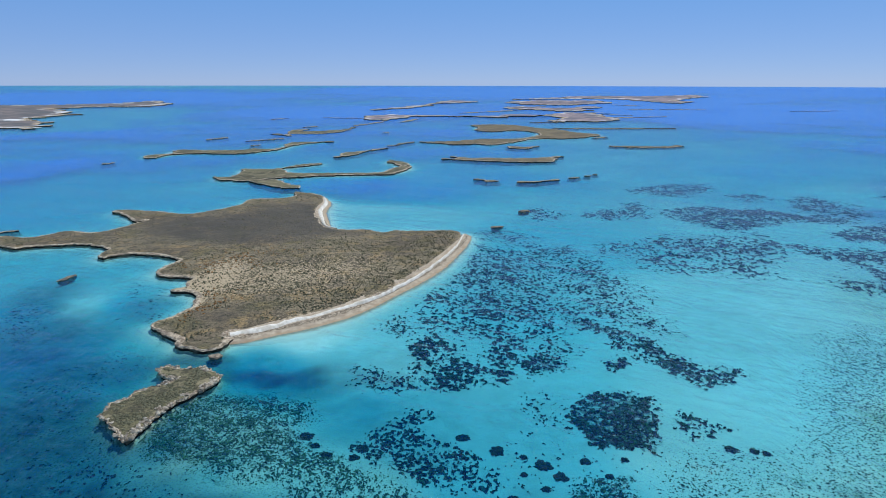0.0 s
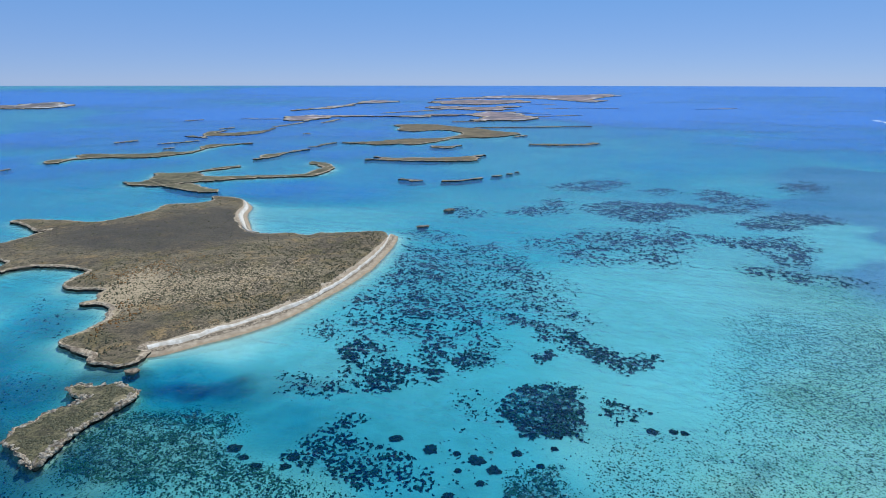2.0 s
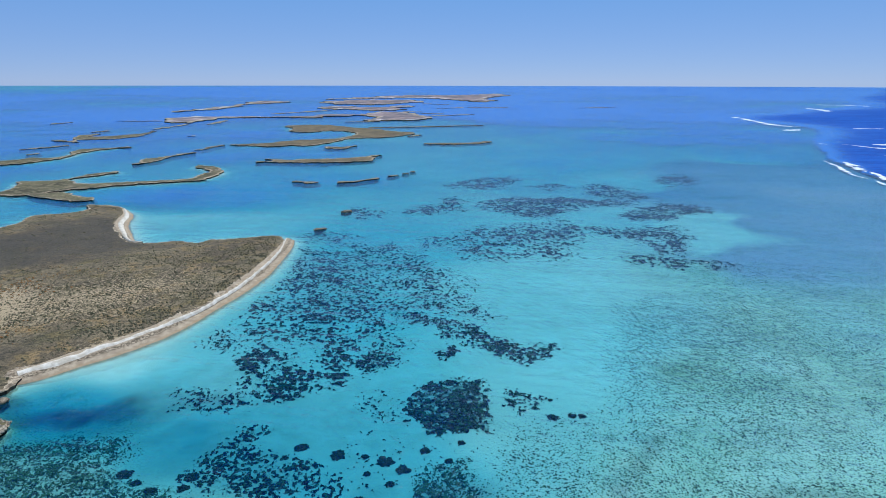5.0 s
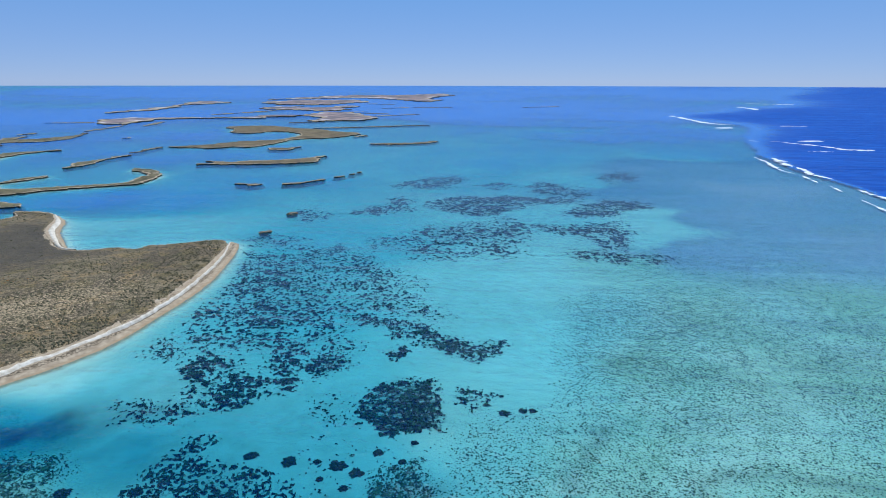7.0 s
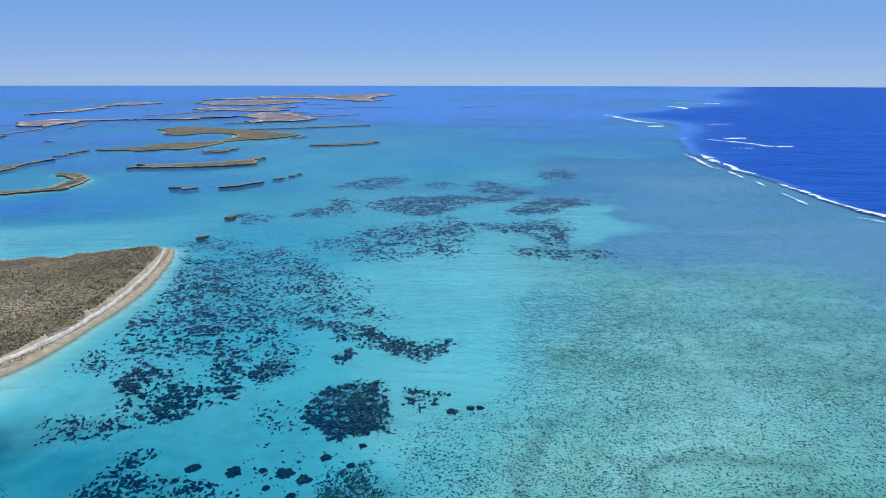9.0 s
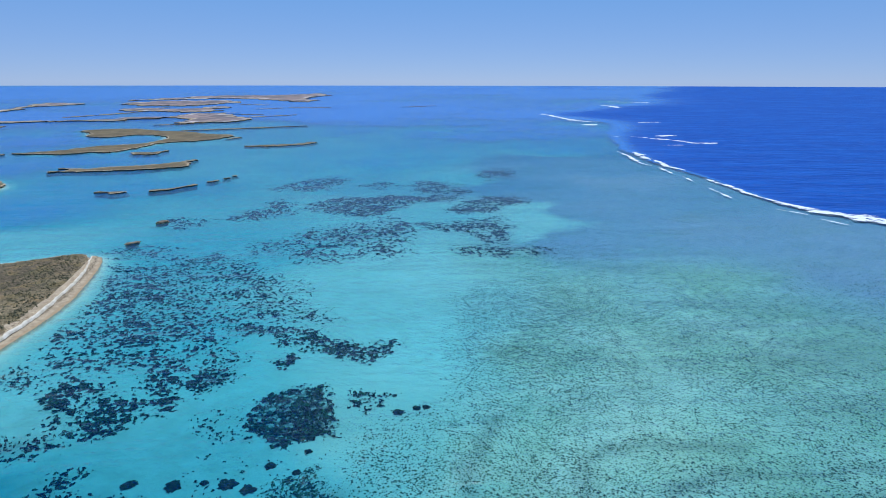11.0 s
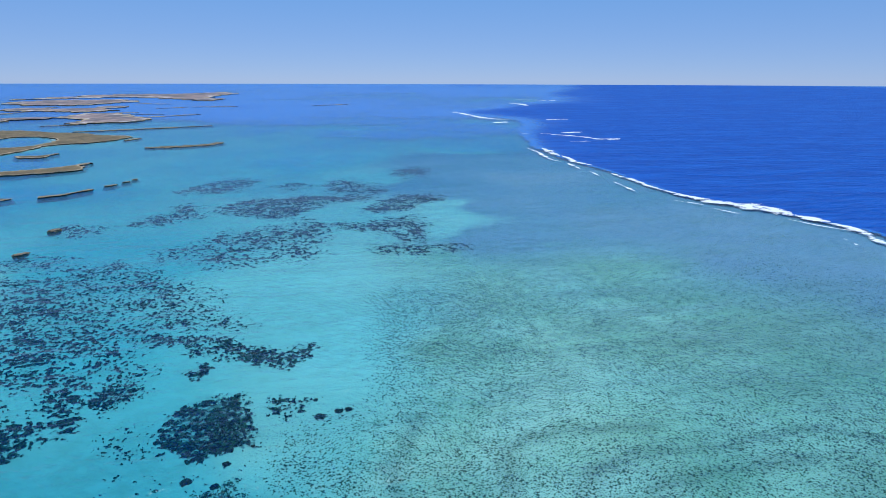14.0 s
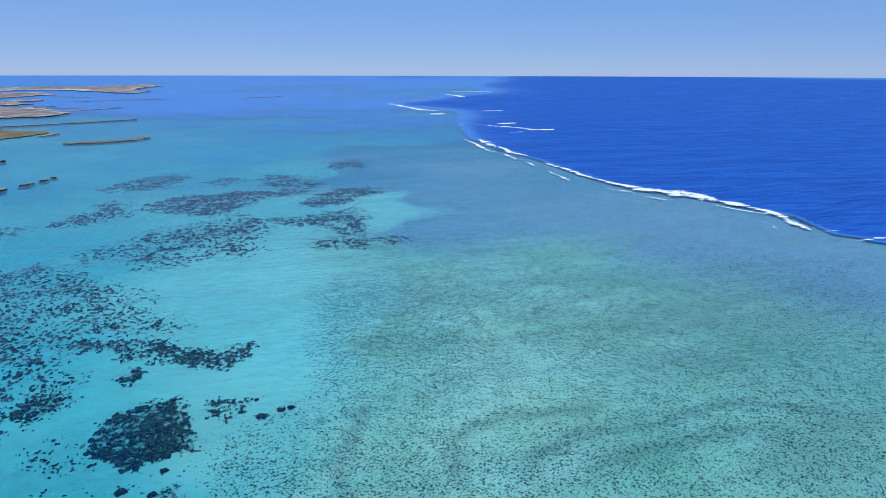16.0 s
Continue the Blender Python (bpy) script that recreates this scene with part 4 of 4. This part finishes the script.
island("spit_island", SPIT, 1.1, 3, TURF, "low scrub island with long curved spits", 4.5, 7, None, 1.0, 0.2, (0.8, 3.5), 0.5, 3.0)
island("spit_island", SPIT_FOOT, 1.2, 3, TURF, "small low scrub island beside the spits", 4.5, 7, None, 1.0, 0.2, (0.8, 3.5), 0.5, 3.0)
for outline, text in ((WEST_LONG, "long narrow olive scrub island"), (WEST_CHAIN, "narrow broken limestone island chain"), (MID_CHAIN, "narrow limestone island with thin scrub"),
                      (HOOK, "hook-shaped brown scrub island with a bay"), (HOOK_FOOT, "small flat limestone island off the hook"), (EAST_BAR, "long thin limestone bar island"),
                      (LONG_BAR, "long flat limestone island with pale rock"), (SMALL_A, "small low limestone island"), (SMALL_B, "small narrow limestone island")):
    island("low_island", outline, 0.8 if outline in (SMALL_A, SMALL_B, EAST_BAR) else 1.2, 4, TURF if outline in (WEST_LONG, WEST_CHAIN, MID_CHAIN) else SCRUB, text, 3.5 if outline in (SMALL_A, SMALL_B) else 7.0, 10, (lambda x, y: 0.12 + 0 * x) if outline in (LONG_BAR, SMALL_A, SMALL_B) else None, 1.1, 0.2, (0.8, 4) if outline not in (SMALL_A, SMALL_B, EAST_BAR) else (0.6, 2.4), 0.5, 4.0)
for outline, text in ((NORTH_BIG, "broad distant island of brown scrub and sand"), (FAR_BIG, "large distant pinkish-brown island"), (FAR_MIDDLE, "distant pinkish-brown scrub island"), (FAR_SOUTH, "ragged distant scrub island"), (FAR_THIN, "thin distant sandy island"), (FAR_WEST, "distant scrub coast with white sand patches")):
    bare = (lambda x, y: 0.42 * blob(x, y, -960, 1345, 90, 30) + 0.34 * blob(x, y, -1180, 1620, 110, 40) + 0.34 * blob(x, y, -1150, 1950, 50, 50) + 0.3 * blob(x, y, -1200, 2480, 100, 100)) if outline is FAR_WEST else (lambda x, y: 0.4 * blob(x, y, 800, 3100, 260, 120))
    island("far_island", outline, 2.4, 12, FAR_COAST if outline is FAR_WEST else FAR_SCRUB, text, 50 if outline not in (NORTH_BIG, FAR_THIN) else 34, 40, bare, 1.2, 1.0, (4, 22), 0.5, 16.0)
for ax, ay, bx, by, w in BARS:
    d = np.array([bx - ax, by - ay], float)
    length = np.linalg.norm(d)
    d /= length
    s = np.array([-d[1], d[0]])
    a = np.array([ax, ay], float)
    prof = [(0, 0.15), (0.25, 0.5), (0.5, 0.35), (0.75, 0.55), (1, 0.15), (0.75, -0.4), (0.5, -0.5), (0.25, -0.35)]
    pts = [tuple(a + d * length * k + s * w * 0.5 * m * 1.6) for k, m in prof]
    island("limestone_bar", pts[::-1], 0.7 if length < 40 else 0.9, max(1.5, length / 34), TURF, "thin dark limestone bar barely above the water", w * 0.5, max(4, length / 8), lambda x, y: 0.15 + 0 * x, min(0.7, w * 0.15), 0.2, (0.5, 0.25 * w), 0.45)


def rock(x, y, length, width, height, turn, label, seed):
    """One uneven limestone rock, undercut at the water."""
    bm = bmesh.new()
    bmesh.ops.create_icosphere(bm, subdivisions=3, radius=1)
    for v in bm.verts:
        k = 1 + 0.35 * (noise.noise(v.co * 1.7 + Vector((seed * 3.1, 0, 0))) + 0.5 * noise.noise(v.co * 4 + Vector((0, seed, 0))))
        z = v.co.z
        low = max(0, -z)
        flat = 1 - 0.3 * min(low * 4, 1) + 0.5 * low
        v.co = Vector((v.co.x * length / 2 * k * flat, v.co.y * width / 2 * k * flat, (min(z, 0.55) * k) * height * (1 + 2.0 * low) + 0.1))
    me = bpy.data.meshes.new("rock")
    bm.to_mesh(me)
    bm.free()
    me.materials.append(DARK_ROCK)
    ob = new("rock", me)
    ob.matrix_basis = pose(x, y, 0, 0, 0, turn)
    return tagged(ob, label, "rock")


rock(-85.5, 211.5, 5.6, 4.2, 1.2, 15, "small dark limestone rock in the channel", 1)
rock(-197.5, 307, 13, 3.2, 1.0, 74, "narrow limestone rock in the western bay", 2)
rock(38.5, 427, 10, 5, 1.0, 12, "flat limestone rock in the lagoon", 3)
rock(65, 482, 10, 6, 1.7, 18, "jagged limestone rock beside seagrass", 4)

# ---- surf on the outer reef: spine, then widths ----
SURF = [([(595, 403), (580, 375), (570, 356), (543, 314), (522, 267), (516, 236), (518, 211), (514, 190), (507, 165), (500, 142), (489, 123), (473, 111), (454, 94)],
         [6, 9, 8, 8, 9, 12, 28, 40, 30, 16, 12, 8, 10]),
        ([(740, 620), (700, 571), (681, 540)], [18, 26, 12]), ([(681, 540), (644, 487), (631, 453)], [8, 12, 6]),
        ([(988, 785), (1040, 775)], [30, 26]), ([(947, 807), (946, 752), (946, 698), (940, 655), (972, 640)], [10, 16, 14, 26, 20]),
        ([(1294, 1084), (1355, 1058)], [24, 20]), ([(1359, 1524), (1274, 1355), (1223, 1255), (1204, 1170), (1226, 1149)], [20, 26, 20, 30, 20])]
SURF = [(spine, [w * 0.95 for w in widths]) for spine, widths in SURF]
SURF += [([(1098, 1086), (1154, 1091)], [60, 50]), ([(1950, 1837), (1938, 1784), (1871, 1662)], [40, 50, 30]), ([(2197, 2023), (2289, 1858)], [30, 34]),
         ([(722, 638), (691, 590), (644, 530), (631, 500)], [5, 6, 7, 5]), ([(627, 488), (597, 443)], [5, 6]), ([(588, 424), (567, 394)], [5, 5]),
         ([(542, 361), (511, 314)], [4, 5]), ([(497, 267), (497, 240)], [5, 4]), ([(488, 228), (484, 202)], [4, 4]), ([(493, 173), (487, 150), (488, 126)], [3, 4, 3])]
SURF += [([(458, 125), (444, 113), (430, 104)], [2, 3, 2]), ([(455, 86), (467, 79)], [5, 5]), ([(443, 66), (454, 61), (466, 54)], [4, 8, 8]), ([(856, 661), (889, 643)], [8, 8]), ([(921, 832), (923, 811)], [10, 8])]


def breaker(spine, widths, seed):
    line = curve(spine, 5)
    w = np.interp(np.linspace(0, 1, len(line)), np.linspace(0, 1, len(widths)), widths)
    t = np.gradient(line, axis=0)
    nrm = np.stack([-t[:, 1], t[:, 0]], -1) / np.maximum(np.linalg.norm(t, axis=1), 1e-6)[:, None]
    far = np.hypot(*line.mean(0))
    line = line + nrm * ((value_noise(line[:, 0] / (0.05 * far), line[:, 1] / (0.05 * far), seed + 9, 3) - 0.5) * min(max(widths) * 0.8, 0.012 * far))[:, None]
    w = w * (0.25 + 1.5 * value_noise(line[:, 0] / (0.02 * far), line[:, 1] / (0.02 * far), seed, 3)) * np.clip(np.minimum(np.arange(len(line)), np.arange(len(line))[::-1]) / 4 + 0.2, 0, 1)
    ks = np.linspace(-0.5, 0.5, 9)
    v, edge = [], []
    for k in ks:
        p = line + nrm * (w * k)[:, None]
        bump = (1 - (2 * k) ** 2)
        z = lift(p[:, 0], p[:, 1]) + 0.06 + np.minimum(w * 0.03, 0.6) * bump * (0.4 + value_noise(p[:, 0] / 6, p[:, 1] / 6, seed + 3))
        v.append(np.column_stack([p, z]))
        edge.append(np.full(len(line), 0.02 + (0.6 if max(widths) > 9 else 0.5) * bump))
    m = len(line)
    faces = [(a * m + i, a * m + i + 1, (a + 1) * m + i + 1, (a + 1) * m + i) for a in range(len(ks) - 1) for i in range(m - 1)]
    ob = mesh_object("breaking_wave", np.concatenate(v), faces, FOAM)
    attribute(ob, "edge", np.concatenate(edge))
    return tagged(ob, "white foaming wave breaking on the outer reef" if max(widths) > 9 else "thin white foam line behind the reef edge", "wave", "surf along the reef")


for i, (spine, widths) in enumerate(SURF):
    breaker(spine, widths, i)

# ---- seagrass beds and coral heads on the sea floor ----
def even(field):
    """Spreads a noise evenly over 0 to 1, so that a threshold gives a known share."""
    steps = np.quantile(field, np.linspace(0, 1, 201))
    return np.interp(field, steps, np.linspace(0, 1, 201))


def seagrass(x0, x1, y0, y1, cell, wanted):
    """Ragged mats of seagrass, one object for each bed: cells of the sea floor where a patchy noise passes the bed's share."""
    nx, ny = int((x1 - x0) / cell), int((y1 - y0) / cell)
    gx, gy = np.meshgrid(x0 + cell * np.arange(nx + 1), y0 + cell * np.arange(ny + 1))
    gx, gy = gx.ravel(), gy.ravel()
    cover, owner = bed_cover(gx, gy)
    sizes = np.array([b[2] for b in BEDS] + [1.0])[owner]
    some = cover > 0.02
    level = np.zeros(gx.shape)
    u, v = gx * 0.83 + gy * 0.56, gy * 0.83 - gx * 0.56
    for size in np.unique(sizes[some]):
        at = np.flatnonzero(some & (sizes == size))
        span = 1.05 * size + 0.15
        patch = even(0.6 * value_noise(u[at] / span, v[at] / span, 41, 2) + 0.4 * value_noise(u[at] / (span * 0.4), v[at] / (span * 0.4), 43, 2))
        broad = value_noise(u[at] / (span * 6), v[at] / (span * 6), 47, 2)
        level[at] = patch - 1 + np.clip(cover[at] * (0.25 + 1.4 * broad), 0, 0.9)
    full = (level > 0).reshape(ny + 1, nx + 1)
    own = owner.reshape(ny + 1, nx + 1)
    busy = (full[:-1, :-1].astype(int) + full[1:, :-1] + full[:-1, 1:] + full[1:, 1:]) >= 3
    jx, jy = (hashed(gx, gy, 5) - 0.5) * cell * 0.7, (hashed(gx, gy, 9) - 0.5) * cell * 0.7
    for i in wanted:
        r, c = np.nonzero(busy & (own[:-1, :-1] == i))
        if not r.size:
            continue
        a = r * (nx + 1) + c
        used, index = np.unique(np.stack([a, a + 1, a + nx + 2, a + nx + 1], -1), return_inverse=True)
        px, py, h = gx[used] + jx[used], gy[used] + jy[used], np.clip(level[used] / 0.3, 0, 1)
        tall = 0.06 + (0.2 + 0.3 * BEDS[i][2]) * np.sqrt(h) * (0.5 + 0.8 * hashed(gx[used], gy[used], 3))
        pz = floor_z(px, py) + np.where(level[used] > 0, tall, -0.08)
        ob = quad_mesh("seagrass_bed", np.stack([px, py, pz], -1), index.reshape(-1, 4), FLAT_WEED if BEDS[i][2] < 0.45 else WEED)
        tagged(ob, "fine olive seagrass speckling the shallow floor" if BEDS[i][2] < 0.45 else "dark seagrass clumps on pale sand under clear water", "seagrass", "seagrass beds", "stuff")


FAR_BEDS = [i for i, b in enumerate(BEDS) if np.hypot(*np.mean(b[0], 0)) > 330]
FINE_BEDS = [i for i, b in enumerate(BEDS) if b[2] < 0.45]
seagrass(-95, 55, 118, 192, 0.16, FINE_BEDS)
seagrass(-215, 115, 105, 400, 0.33, [i for i in range(len(BEDS)) if i not in FAR_BEDS + FINE_BEDS])
seagrass(5, 480, 250, 660, 0.62, FAR_BEDS)
rng = np.random.default_rng(77)

HEADS = [(16, 155, 2.2), (28, 148, 2.5), (-41, 162, 2.2), (-37, 157, 1.4), (-33, 152, 1.8), (18, 134, 1.6), (40, 150, 1.6), (32, 143, 2), (27, 138, 1.3),
         (23, 152, 1.2), (22, 144, 1), (6, 162, 2), (83, 155, 1.8), (89, 154, 1.3), (92, 153, 1.2), (45, 143, 1.2), (-25, 151, 1.6), (-23, 156, 2), (51, 150, 1.1)]
for i, (x, y, r) in enumerate(HEADS):
    bm = bmesh.new()
    bmesh.ops.create_icosphere(bm, subdivisions=4, radius=1)
    for v in bm.verts:
        k = 0.85 + 0.5 * noise.noise(v.co * 1.6 + Vector((i * 2.3, 0, 0))) + 0.5 * noise.noise(v.co * 5 + Vector((0, i * 1.7, 0)))
        v.co = Vector((v.co.x * r * k, v.co.y * r * k, max(v.co.z, -0.2) * 0.55 * k))
    me = bpy.data.meshes.new("coral_head")
    bm.to_mesh(me)
    bm.free()
    me.materials.append(CORAL)
    ob = new("coral_head", me)
    ob.location = (x, y, float(floor_z(np.array([x * 1.0]), np.array([y * 1.0]))[0]) + 0.05)
    tagged(ob, "dark rounded coral head on pale sand", "coral", "coral heads")

# small coral lumps over the shallow reef flat
m = 1500000
r, az = np.sqrt(rng.uniform(85 ** 2, 480 ** 2, m)), np.radians(rng.uniform(-20, 91, m))
x, y = r * np.sin(az), r * np.cos(az)
wx, wy = x + (value_noise(x / 9, y / 9, 61) - 0.5) * 14, y + (value_noise(x / 9, y / 9, 67) - 0.5) * 14
edge = gap(wx, wy, np.array(FLAT, float))
edge = np.where(inside(wx, wy, np.array(FLAT, float)), edge, -edge)
chance = 0.24 + 0.6 * np.clip(value_noise(x / 7, y / 7, 90) - 0.42, 0, 1) + sum(k * 0.5 * blob(x, y, bx, by, ax, ay) for bx, by, ax, ay, k in FLAT_DENSE)
chance = chance + 0.22 * sum(np.exp(-((gap(wx, wy, curve(arc, 3), False) / 2.4) ** 2)) for arc in ARCS)
chance = chance * np.clip(edge / 14 + 0.3, 0, 1) * (1 - 0.85 * np.exp(-((gap(x, y, curve(PALE_TRACK, 3), False) / 4) ** 2)))
chance = chance * np.clip(1.4 - 0.0034 * r, 0, 1)
keep = rng.uniform(0, 1, m) < chance
x, y = x[keep], y[keep]
sz = (0.13 + 0.38 * rng.uniform(0, 1, x.size) ** 3) * (0.75 + 0.001 * np.hypot(x, y))
n = x.size
ang = np.linspace(0, 2 * np.pi, 5, endpoint=False)[None] + rng.uniform(0, 6, (n, 1))
rad = sz[:, None] * rng.uniform(0.6, 1.35, (n, 5))
foot = np.stack([x[:, None] + rad * np.cos(ang), y[:, None] + rad * np.sin(ang), np.zeros((n, 5))], -1)
tip = np.stack([x, y, np.zeros(n)], -1)[:, None]
verts = np.concatenate([foot, tip], 1)
verts[:, :, 2] = floor_z(verts[:, :, 0].ravel(), verts[:, :, 1].ravel()).reshape(n, 6) - 0.04
verts[:, 5, 2] += 0.12 + 0.4 * sz
fan = np.array([(i, (i + 1) % 5, 5) for i in range(5)])
faces = (fan[None] + 6 * np.arange(n)[:, None, None]).reshape(-1, 3)
tagged(quad_mesh("reef_flat_coral", verts.reshape(-1, 3), faces, LUMP), "small dark coral lumps over the reef flat", "coral", kind="stuff")
